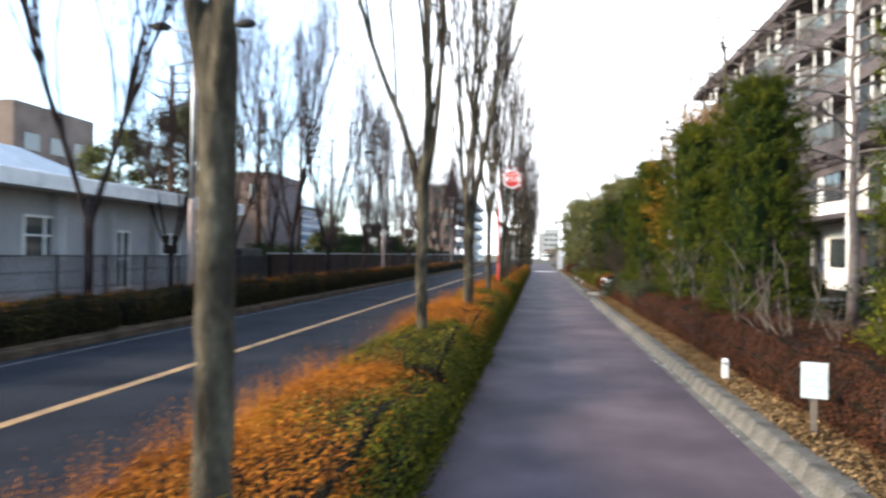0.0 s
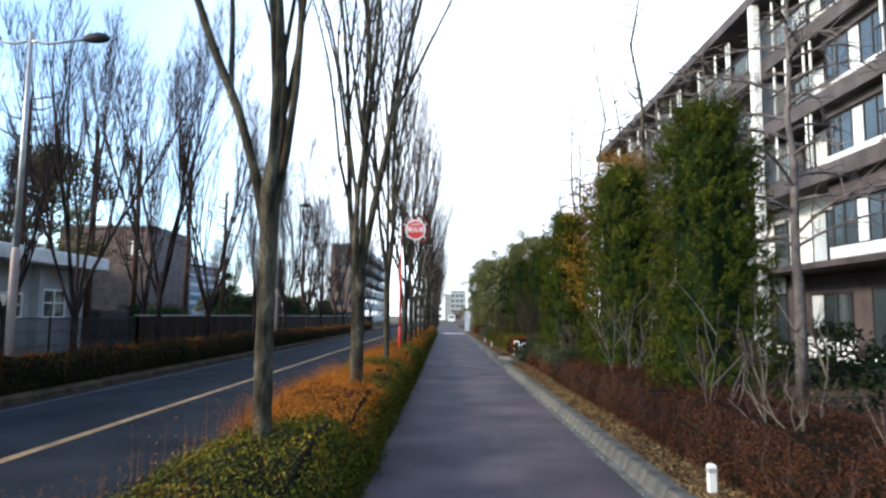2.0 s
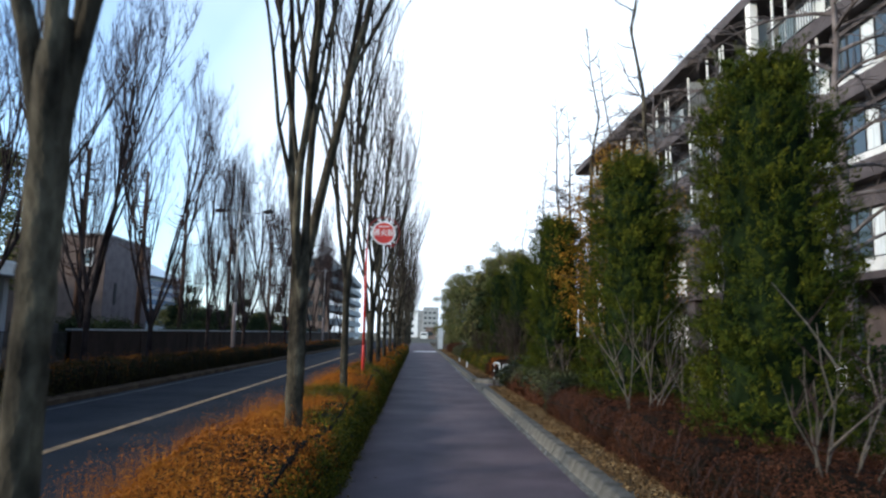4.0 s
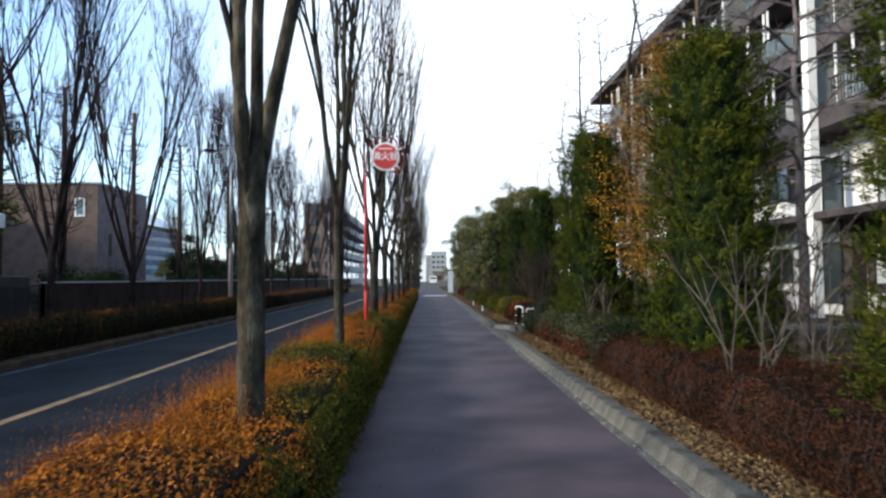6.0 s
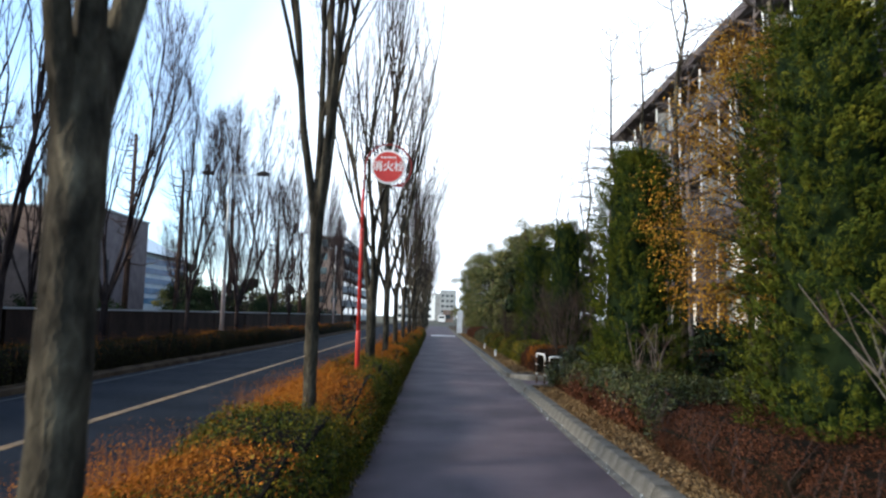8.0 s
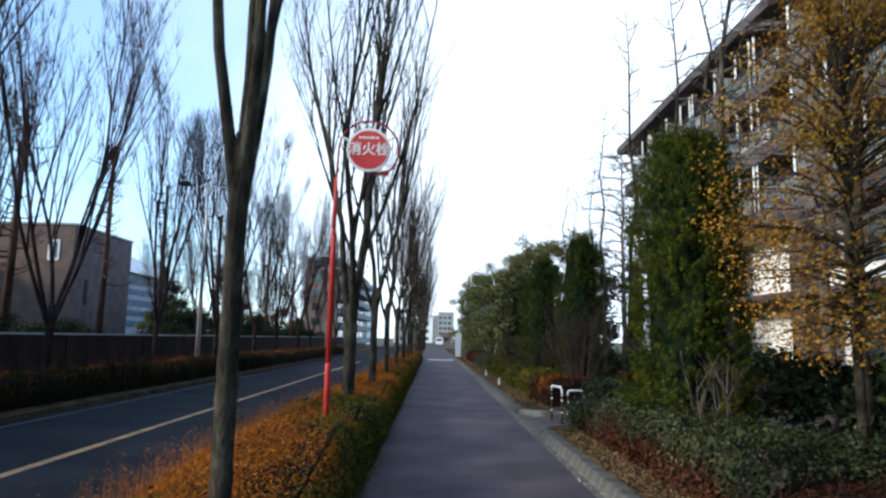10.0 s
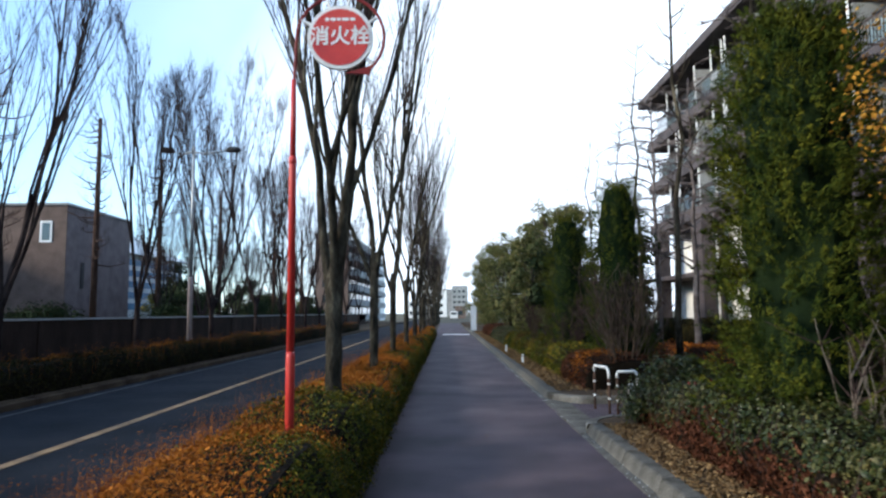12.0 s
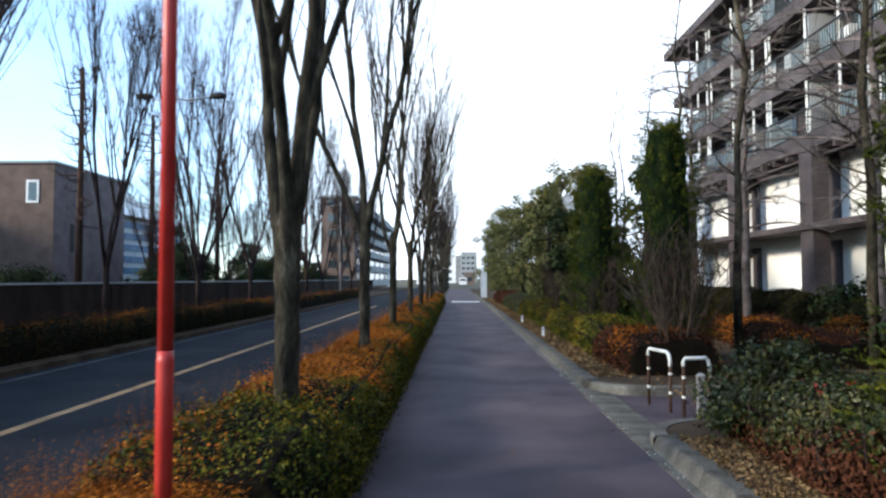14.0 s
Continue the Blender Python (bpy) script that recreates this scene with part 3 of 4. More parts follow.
    p[:, 2] = np.minimum(p[:, 2], h + 0.05)
    keep = p[:, 2] > 0.02
    leaf_mesh("foliage", p[keep], (off + out[idx] * 0.6)[keep], 0.05, M_CYP, root, aspect=0.25, seed=seed, axis=(way[idx] + off * 0.45)[keep])
    return root


CYP = [(6.1, 3.8, 5.6, 0.78), (12.25, 3.77, 4.62, 0.76), (16.6, 3.7, 4.6, 0.77), (22.4, 3.58, 4.55, 0.76), (31.0, 3.95, 4.5, 0.66), (36.5, 3.78, 4.48, 0.68)]
for i, (y, x, h, r) in enumerate(CYP):
    cypress(y, x, h, r, 100 + i, 1600 if i < 4 else 800, 60 if i < 4 else 40)


# ---- apartment block beside the path ----
XB, XW = 13.0, 14.4
BAYS = [49.8 - 6.63 * k for k in range(-1, 7)]
YE, YS = 58.2, BAYS[-1]
LEV = [3.4, 6.4, 9.0, 11.7]
ROOF = 15.2
blk = thing("apartment_building", (XW, YE, 0.1), "five-storey grey-brown apartment building with long balconies", "building")


def inb(buf):
    buf.v = [(x - XW, y - YE, z - 0.1) for x, y, z in buf.v]
    return buf


part("wall", inb(Buf().box(XW, XW + 9, YS, YE, 0.1, 6.4)), M_WALL, blk, "white rendered lower wall")
# upper wall is coloured darker to hold the shade of the balconies
part("upper_wall", inb(Buf().box(XW, XW + 9, YS, YE, 6.4, ROOF - 0.3)), M_PIL, blk, "upper wall behind the balconies, coloured grey-brown for their shade")
for k, z in enumerate(LEV):
    d = 0.2 if k == 0 else 0.55
    part("balcony_slab", inb(Buf().box(XB - (0.3 if k == 0 else 0), XW + 0.1, YS, YE, z - 0.02, z + d, 0.03)), M_BRN if k == 0 else M_PIL, blk)
part("roof", inb(Buf().box(XB - 0.35, XW + 9.3, YS, YE + 0.6, ROOF - 0.5, ROOF, 0.06)), M_PIL, blk)


def window_unit(x, y0, y1, z0, z1, n=2, parent=None, curtain=True):
    """A sliding window: frame with mullions, a pane to each light, curtain behind."""
    t = 0.06
    fr = Buf().ring(x - 0.06, x + 0.02, y0, y1, z0, z1, t)
    win = part("window", inb(fr), M_DARK, parent, "dark metal window frame")
    for i in range(1, n):
        y = y0 + (y1 - y0 - t) * i / n
        part("mullion", inb(Buf().box(x - 0.055, x + 0.02, y, y + t, z0 + t, z1 - t)), M_DARK, win)
    for i in range(n):
        a = y0 + (y1 - y0) * i / n + t
        b = y0 + (y1 - y0) * (i + 1) / n - 0.01
        part("pane", inb(Buf().box(x - 0.03, x - 0.022, a, b, z0 + t, z1 - t)), M_CURT if curtain and (i + int(y0 * 3)) % 3 == 0 else M_GLASS, win)


def railing(y0, y1, z):
    fr = Buf()
    fr.box(XB + 0.02, XB + 0.07, y0, y1, z + 1.0, z + 1.06).box(XB + 0.02, XB + 0.06, y0, y1, z + 0.12, z + 0.16)
    n = int((y1 - y0) / 0.16)
    for i in range(n):
        y = y0 + (y1 - y0) * i / n
        fr.box(XB + 0.03, XB + 0.05, y, y + 0.022, z + 0.16, z + 1.0)
    rl = part("railing", inb(fr), M_DARK, blk, "dark metal balcony railing")
    y = y0 + 0.1
    while y < y1 - 1.2:
        if int(y * 7 + z * 3) % 5 < 3:
            part("infill_panel", inb(Buf().box(XB + 0.075, XB + 0.085, y, y + 1.05, z + 0.2, z + 0.95)), M_FROST, rl, "pale blue-green frosted panel")
        y += 1.15


g7 = random.Random(77)
for i, yb in enumerate(BAYS):
    yt = min(yb + 6.63, YE)
    if yb > 36:
        part("column", inb(Buf().box(XB - 0.15, XB + 0.45, yb - 0.45, yb + 0.45, 0.1, 6.38, 0.02)), M_BRN, blk, "dark brown concrete column")
    else:
        part("column", inb(Buf().box(XB + 0.9, XB + 1.38, yb - 0.3, yb + 0.3, 0.1, 3.38, 0.02)), M_BRN, blk, "dark brown concrete column")
    if yt - yb < 3:
        continue
    # ground and first floor: plain white panels, with glazing and a dark sheet, painted as a recess's shade, beside
    # each column
    if yb > 36:
        for z0, z1 in ((0.15, 3.05), (3.75, 6.2)):
            rec = part("recess_panel", inb(Buf().box(XW - 0.02, XW - 0.008, yb + 0.45, yb + 2.5, z0, z1)), M_BRN, blk, "dark brown sheet painted as a shaded recess")
            part("recess_post", inb(Buf().box(XW - 0.1, XW - 0.03, yb + 1.32, yb + 1.42, z0, z1 - 0.5)), M_WHITE, rec, "white post")
            window_unit(XW - 0.03, yb + 1.5, yb + 2.4, z0 + 0.3, z1 - 0.3, 1, blk, False)
    else:
        window_unit(XW, yb + 0.9, yb + 2.1, 0.5, 2.7, 1, blk, False)
        window_unit(XW, yb + 3.2, yb + 5.9, 1.2, 2.6, 3, blk)
        # flat dark sheet: the doorway's depth and shade are only its colour
        part("door_recess", inb(Buf().box(XW - 0.02, XW - 0.012, yb + 2.2, yb + 3.1, 0.15, 2.9)), M_BRN, blk, "dark brown sheet painted as a shaded doorway")
    for q in range(6):
        yq = yb + 0.55 + 1.1 * q
        if yb > 29 and yq < YE:
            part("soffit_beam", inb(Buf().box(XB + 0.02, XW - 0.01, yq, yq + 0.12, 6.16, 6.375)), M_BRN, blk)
    if yb > 29:
        for xq in (XB + 0.25, XB + 0.85):
            part("soffit_pipe", inb(Buf().tube([(xq, yb + 0.5, 6.08), (xq, yt - 0.5, 6.08)], [0.045, 0.045], 8)), M_PIL, blk, "grey-brown pipe under the balcony")
    if yb < 29:
        # dark sheet added over the white wall, standing in for dark windows
        part("ground_cladding", inb(Buf().box(XW - 0.016, XW - 0.004, yb + 0.32, yt - 0.32, 0.95, 3.37)), M_BRN, blk, "dark brown sheet in place of dark ground-floor windows")
        # glazed rooms that stand out over white spandrels on every floor
        for z, zt in ((3.4, 6.38), (6.95, 8.98), (9.55, 11.68), (12.25, ROOF - 0.5)):
            w0, w1 = (z + 0.7, zt - 0.75) if z < 4 else (z + 0.36, zt - 0.3)
            part("bay_room", inb(Buf().box(XB + 0.42, XW - 0.01, yb - 0.7, yb + 2.75, w1, zt - 0.005).box(XB + 0.6, XW - 0.01, yb - 0.7, yb + 2.75, w0, w1)), M_PIL, blk, "grey-brown bay head")
            part("spandrel", inb(Buf().box(XB + 0.4, XW - 0.01, yb - 0.72, yb + 2.77, z + 0.22 if z < 4 else z + 0.01, w0, 0.01)), M_SPAN, blk, "white spandrel panel")
            window_unit(XB + 0.56, yb - 0.65, yb + 2.7, w0, w1, 5, blk)
        window_unit(XW, yb + 3.6, yb + 5.6, 3.7, 5.7, 2, blk)
    elif yb < 36:
        window_unit(XW, yb + 0.8, yb + 2.0, 3.7, 5.7, 1, blk, False)
        window_unit(XW - 0.9, yb + 2.6, yb + 6.0, 4.3, 5.6, 4, blk)
    if 29 < yb < 36:
        part("spandrel", inb(Buf().box(XW - 0.88, XW - 0.02, yb + 2.3, yb + 6.3, 3.62, 4.28)), M_WALL, blk, "white spandrel panel")
        part("bay_head", inb(Buf().box(XW - 0.88, XW - 0.02, yb + 2.3, yb + 6.3, 5.62, 6.38)), M_PIL, blk)
    for z in LEV[1:]:
        fl = z + 0.55
        bay = yb < 29
        if not bay:
            window_unit(XW, yb + 0.7, yb + 2.7, fl, fl + 1.9, 2, blk)
        window_unit(XW, yb + 3.4, yb + 6.0, fl + 0.5, fl + 1.9, 3, blk)
        railing(yb + (2.8 if bay else 0.1), yt - (0.75 if bay else 0.1), fl - 0.1)
        if not bay:
            part("partition", inb(Buf().box(XB + 0.1, XW - 0.02, yb - 0.03, yb + 0.03, fl, fl + 1.85)), M_GREYW, blk, "grey balcony partition")
        for py in (yb + (5.6 if bay else 0.25), yb + (3.0 if bay else 2.9) + g7.uniform(-0.1, 0.3), yb + 3.4, yb + 4.7):
            part("rain_pipe", inb(Buf().tube([(XB + 0.12, py, fl), (XB + 0.12, py, fl + 2.15)], [0.05, 0.05], 8)), M_WHITE, blk, "white balcony post")
        if g7.random() < 0.7:
            ya = yb + g7.uniform(4.2, 5.4)
            part("air_conditioner", inb(Buf().box(XB + 0.25, XB + 0.55, ya, ya + 0.75, fl + 0.02, fl + 0.6, 0.03)), M_WHITE, blk, "white outdoor air conditioner unit")
        if g7.random() < 0.8:
            ya = yb + (g7.uniform(3.0, 4.2) if bay else g7.uniform(0.6, 3.6))
            part("laundry_panel", inb(Buf().box(XB + 0.09, XB + 0.11, ya, ya + g7.uniform(0.8, 1.6), fl + 0.15, fl + 0.85)), M_CURT, blk, "pale cloth hung on the railing")
part("downpipe", inb(Buf().box(XB - 0.32, XB - 0.02, 29.7, 30.05, 0.1, ROOF - 0.5, 0.02)), M_WALL, blk, "tall white vertical duct")


# ---- far side of the road ----
wallb = tagged(part("boundary_wall", Buf().box(-12.65, -12.5, 30.2, 120, 0, 1.5), M_FENCE), "dark brown boundary wall with a pale capping", "wall", "", "structure")
part("capping", Buf().box(-12.7, -12.45, 30.2, 120, 1.5, 1.56), M_GREYW, wallb, "pale grey capping")
for k in range(14):
    y = 30.2 + 6.2 * k
    part("pier", Buf().box(-12.69, -12.46, y, y + 0.3, 0, 1.49), M_FENCE, wallb)


def fence_panel(y):
    ob = thing("fence_panel", (-12.5, y, 0.05), "dark metal mesh fence panel on thin posts", "fence", "fence before the low house")
    part("post", Buf().tube([(0, 0, 0), (0, 0, 1.42)], [0.028, 0.028], 8), M_DARK, ob)
    part("top_rail", Buf().box(-0.02, 0.02, 0.03, 1.97, 1.36, 1.4), M_DARK, ob)
    mesh = Buf()
    for i in range(24):
        mesh.box(-0.008, 0.008, 0.06 + i * 0.081, 0.075 + i * 0.081, 0.06, 1.36)
    for z in (0.06, 0.5, 0.95):
        mesh.box(-0.006, 0.006, 0.03, 1.97, z, z + 0.02)
    part("wire_mesh", mesh, M_DARK, ob)
    return ob


fp = fence_panel(6.0)
for k in range(1, 12):
    copy_thing(fp, pose(-12.5, 6.0 + 2 * k, 0.05))

house = thing("low_house", (-15, 8, 0), "low single-storey grey house with a flat white eave", "house")
M_HOUSE = mat("house_render", [(0.24, 0.24, 0.245), (0.36, 0.36, 0.365)], 0.85, 0.6, 0.2, 18, fine=0.25)
part("wall", Buf().box(-9, 0, 0, 22.0, 0, 3.4), M_HOUSE, house)
part("roof", Buf().box(-9.5, 0.95, -0.6, 22.6, 3.36, 3.84, 0.05), M_WHITE, house, "white flat roof edge")
for k in range(9):
    y = 0.2 + 2.7 * k
    if y < 22:
        part("pilaster", Buf().box(0.005, 0.3, y - 0.14, y + 0.14, 0, 3.35), M_HOUSE, house)
for y, w, z0, z1 in [(2, 1.6, 1.35, 2.6), (6.1, 1.3, 1.35, 2.6), (9.7, 1.75, 1.35, 2.62), (14.0, 0.9, 0.2, 2.3), (17.0, 1.4, 1.4, 2.3), (19.6, 1.5, 1.4, 2.5)]:
    win = part("window", Buf().box(0.01, 0.09, y, y + w, z0, z0 + 0.07), M_WHITE, house, "white-framed window")
    part("head", Buf().box(0.01, 0.09, y, y + w, z1 - 0.07, z1), M_WHITE, win)
    for q in range(3):
        part("mullion", Buf().box(0.01, 0.08, y + q * (w - 0.06) / 2, y + q * (w - 0.06) / 2 + 0.06, z0 + 0.07, z1 - 0.07), M_WHITE, win)
    part("transom", Buf().box(0.033, 0.07, y + 0.06, y + w - 0.06, (z0 + z1) / 2, (z0 + z1) / 2 + 0.05), M_WHITE, win)
    for q in range(2):
        part("pane", Buf().box(0.02, 0.03, y + 0.06 + q * w / 2, y + w / 2 - 0.04 + q * w / 2, z0 + 0.07, z1 - 0.07), M_GLASS, win)
tagged(part("dark_shed_box", Buf().box(-13.2, -12.75, 27.6, 29.8, 0.05, 1.75, 0.04), M_DARK), "dark metal equipment cabinet behind the fence", "cabinet")

shed = thing("hip_roofed_house", (-24, 25, 0), "distant house with a pale blue-grey hipped roof", "house")
part("wall", Buf().box(-9, 0, 0, 12, 0, 4.6), M_GREYW, shed)
hip = Buf()
hip.v = [(-9.6, -0.6, 4.6), (0.6, -0.6, 4.6), (0.6, 12.6, 4.6), (-9.6, 12.6, 4.6), (-4.5, 3.6, 7.2), (-4.5, 8.4, 7.2)]
hip.f = [(0, 1, 4), (1, 2, 5, 4), (2, 3, 5), (3, 0, 4, 5), (3, 2, 1, 0)]
part("roof", hip, M_ROOF, shed, "pale metal hipped roof")
tower = thing("stepped_brown_building", (-38, 44, 0), "brown building with a taller block behind trees", "building")
part("wall", Buf().box(-10, 0, 0, 9, 0, 12.5), M_BRKB, tower)
for k in range(3):
    for z in (3, 6, 9):
        part("window", Buf().box(0.0, 0.06, 1 + 2.7 * k, 2.6 + 2.7 * k, z, z + 1.3), M_GLASS, tower)

brown = thing("brown_building", (-25.2, 60, 0), "plain brown tiled building block with one small window", "building")
part("wall", Buf().box(-8, 0, 0.12, 9.0, 0, 9.0), M_BLOCK, brown)
# warm copy of the same tile: sunlight on the end wall is painted in
M_BLOCKLIT = mat("sunlit_block_tile", [(0.08, 0.053, 0.043), (0.11, 0.075, 0.06), (0.14, 0.095, 0.076)], 0.8, 1.2, 0.3, 12, fine=0.35)
part("gable_cladding", Buf().box(-8, -0.004, 0, 0.118, 0, 8.99), M_BLOCKLIT, brown, "tiled end wall tinted orange-brown for the sun on it")
part("parapet", Buf().box(-8.1, 0.1, -0.1, 9.1, 9.0, 9.15), M_GREYW, brown, "pale parapet edge")
for x, z, h in ((-1.35, 6.5, 1.45),):
    w = part("window", Buf().box(x - 0.4, x + 0.4, -0.05, 0.03, z, z + h), M_WHITE, brown, "small white-framed window")
    part("pane", Buf().box(x - 0.26, x + 0.26, -0.062, -0.052, z + 0.15, z + h - 0.15), M_GLASS, w)
part("slit_window", Buf().box(0.0, 0.05, 1.9, 2.3, 3.5, 5.3), M_DARK, brown)
glassb = thing("glazed_annex", (-33.2, 57, 0), "low white annex with horizontal window bands", "building")
part("wall", Buf().box(-12, 0, 0, 8, 0, 7.2), M_WALL, glassb)
for k in range(6):
    part("window_band", Buf().box(-11.8, -0.3, -0.06, -0.002, 0.9 + k * 1.02, 1.6 + k * 1.02), M_GLASS, glassb)
    part("side_band", Buf().box(0.002, 0.06, 0.3, 2.8, 0.9 + k * 1.02, 1.6 + k * 1.02), M_GLASS, glassb)
part("porch", Buf().box(-1.2, 1.6, -1.5, -0.1, 2.6, 2.9).box(1.3, 1.6, -1.5, -0.1, 0, 2.6), M_WHITE, glassb)

hall = thing("sports_hall", (-32, 80, 0), "large hall with a white sloping roof and blue window bands", "building")
part("wall", Buf().box(-14, 0, 0, 17, 0, 7.8), M_ROOF, hall)
M_BLUE = mat("blue_glass", [(0.05, 0.12, 0.2), (0.1, 0.2, 0.3)], 0.2, 1, 0, 10, spec=0.6)
for k in range(5):
    part("window_band", Buf().box(0.002, 0.07, 0.5, 16.6, 2.2 + 1.12 * k, 2.85 + 1.12 * k), M_BLUE, hall, "blue glazed band")
hp = Buf()
hp.v = [(-14.8, -0.8, 7.8), (0.8, -0.8, 7.8), (0.8, 17.8, 7.8), (-14.8, 17.8, 7.8), (-4.5, 6, 10.9), (-4.5, 12, 10.9)]
hp.f = [(0, 1, 4), (1, 2, 5, 4), (2, 3, 5), (3, 0, 4, 5), (3, 2, 1, 0)]
part("roof", hp, M_WALL, hall, "white sloping roof")

apt = thing("far_apartment", (-13.8, 110, 0), "six-storey brown apartment block far down the road", "building")
part("wall", Buf().box(-4.6, 0, 0, 45, 0, 12.8), M_BRKB, apt)
part("roof", Buf().box(-4.8, 0.3, -0.2, 45.2, 12.8, 13.1), M_GREYW, apt)
for k in range(6):
    z = 0.6 + 2.1 * k
    part("window", Buf().box(-3.6, -2.4, -0.05, 0.02, z + 0.5, z + 1.5), M_GLASS, apt)
    part("window", Buf().box(-1.6, -0.7, -0.05, 0.02, z + 0.5, z + 1.5), M_GLASS, apt)
    for q in range(6):
        b = part("balcony", Buf().box(0.01, 1.3, 0.6 + 7.4 * q, 7.4 + 7.4 * q, z, z + 0.95), M_GREYW, apt, "pale balcony front")
        part("window", Buf().box(0.01, 0.05, 1.2 + 7.4 * q, 6.8 + 7.4 * q, z + 0.97, z + 1.95), M_GLASS, b)

for k, (x, y, w, d, h, m) in enumerate([(-9, 290, 9, 12, 11, M_WALL), (-13.5, 250, 8, 14, 6, M_WALL), (11, 260, 12, 10, 5, M_BRKB), (-30, 170, 14, 20, 14, M_WALL), (14, 300, 16, 12, 22, M_GREYW), (-14, 320, 12, 12, 20, M_WALL), (2.5, 215, 3, 6, 3.6, M_BRKB), (-4.5, 340, 7, 12, 13, M_GREYW), (3, 400, 9, 12, 17, M_GREYW), (-11, 230, 6, 10, 8, M_GREYW)]):
    far = thing("distant_building", (x, y, -0.1), "pale distant building at the end of the road", "building", "distant town")
    part("wall", Buf().box(0, w, 0, d, 0, h), m, far)
    for q in range(int(h / 3)):
        for c in range(int(w / 2.6)):
            part("window", Buf().box(0.6 + 2.6 * c, 2.2 + 2.6 * c, -0.06, -0.002, 1 + 3 * q, 2.3 + 3 * q), M_GLASS, far)


# ---- street lamps ----
def street_lamp(y):
    ob = thing("street_lamp", (-9.6, y, 0.05), "tall street lamp on a brown and grey pole with two arms", "street lamp", "street lamps")
    part("lower_pole", Buf().tube([(0, 0, 0), (0, 0, 2.9), (0, 0, 3.0)], [0.1, 0.09, 0.07], 14), M_POLE, ob, "pinkish brown lower pole", True)
    part("upper_pole", Buf().tube([(0, 0, 2.95), (0, 0, 8.0)], [0.068, 0.05], 12), M_STEEL, ob, "grey upper pole", True)
    for s, ln_ in ((1, 1.25), (-1, 0.75)):
        arm = [(0, 0, 7.75), (s * 0.15, 0, 7.78), (s * 0.35, 0, 7.72), (s * 0.6, 0, 7.74), (s * ln_, 0, 7.82)]
        a = part("arm", Buf().tube(arm, [0.04, 0.038, 0.034, 0.032, 0.03], 10), M_STEEL, ob, "", True)
        hd = [(s * (ln_ - 0.05), 0, 7.83), (s * (ln_ + 0.08), 0, 7.85), (s * (ln_ + 0.32), 0, 7.87), (s * (ln_ + 0.5), 0, 7.86), (s * (ln_ + 0.56), 0, 7.85)]
        part("lamp_head", Buf().tube(hd, [0.04, 0.1, 0.13, 0.09, 0.03], 12), M_DARK, a, "dark grey lamp head", True)
    return ob


lamp0 = street_lamp(17.55)
for y in (-6, 41.0, 74.3):
    copy_thing(lamp0, pose(-9.6, y, 0.05))


# ---- tall cut conifers behind the boundary wall ----
def cut_conifer(x, y, h, seed):
    g = random.Random(seed)
    ob = thing("cut_conifer", (x, y, 0), "tall bare conifer trunk with short lopped branches", "tree", "lopped conifers")
    part("trunk", Buf().tube([(0, 0, -0.1), (0.03, 0, h * 0.5), (0, 0.04, h)], [0.2, 0.16, 0.1], 10), M_BARKR, ob, "", True)
    br, tw = Buf(), Buf()
    z = h * 0.35
    while z < h:
        a = g.uniform(0, 6.28)
        L = g.uniform(0.5, 1.7)
        d = Vector((math.cos(a), math.sin(a), g.uniform(-0.25, 0.3)))
        p0 = Vector((0, 0, z))
        ps = [p0, p0 + d * L * 0.5, p0 + d * L + Vector((0, 0, 0.2 * L))]
        br.tube(ps, [0.045, 0.03, 0.012], 5, False)
        for q in range(7):
            s = ps[1].lerp(ps[2], g.random())
            e = s + Vector((g.gauss(0, 0.3), g.gauss(0, 0.3), g.uniform(0.2, 0.75)))
            tw.tube([s, s.lerp(e, 0.5) + Vector((g.gauss(0, 0.05), 0, 0)), e], [0.008, 0.006, 0.002], 3, False)
        z += g.uniform(0.1, 0.28)
    part("branch_stub", br, M_BARKR, ob, kind="stuff")
    part("twig", tw, M_TWIG, ob, kind="stuff")


for k, (x, y, h) in enumerate([(-17.5, 30, 10.5), (-18, 36.5, 11), (-18.5, 42.5, 11.5), (-19.2, 52.3, 12.6), (-17, 66, 11), (-16, 78, 11), (-19, 60, 12), (-16, 90, 11)]):
    cut_conifer(x, y, h, 300 + k)


# ---- evergreen and leafy trees ----
def leafy_tree(name, x, y, h, r, seed, leaf, label, trunk_h=0.3, n=7000, size=0.16, tr=0.12, gaps=0.5, flat=1.0, category="tree", group=""):
    g = np.random.default_rng(seed)
    gr = random.Random(seed)
    ob = thing(name, (x, y, 0.05), label, category, group)
    tb = Buf().tube([(0, 0, -0.1), (gr.gauss(0, 0.05), gr.gauss(0, 0.05), h * 0.4), (gr.gauss(0, 0.1), 0, h * 0.8)], [tr, tr * 0.75, tr * 0.25], 9)
    part("trunk", tb, M_BARK, ob, "", True)
    nc = max(18, int(26 * gaps * 2))
    cen, lb = [], Buf()
    for k in range(nc):
        f = gr.random()
        zz = h * (trunk_h + (1 - trunk_h) * f)
        rr = r * math.sqrt(max(0.08, 1 - (2 * f - 0.85) ** 2)) * gr.uniform(0.35, 0.95)
        a = gr.uniform(0, 6.28)
        c = Vector((rr * math.cos(a), rr * math.sin(a), zz - 0.1 * h))
        cen.append(c)
        s = Vector((0, 0, min(zz * 0.75, h * 0.75)))
        lb.tube([s, s.lerp(c, 0.5) + Vector((0, 0, 0.1)), c], [tr * 0.3, tr * 0.18, 0.008], 5, False)
    part("limb", lb, M_BARK, ob, kind="stuff")
    idx = g.integers(0, nc, n)
    off = g.normal(0, 1, (n, 3))
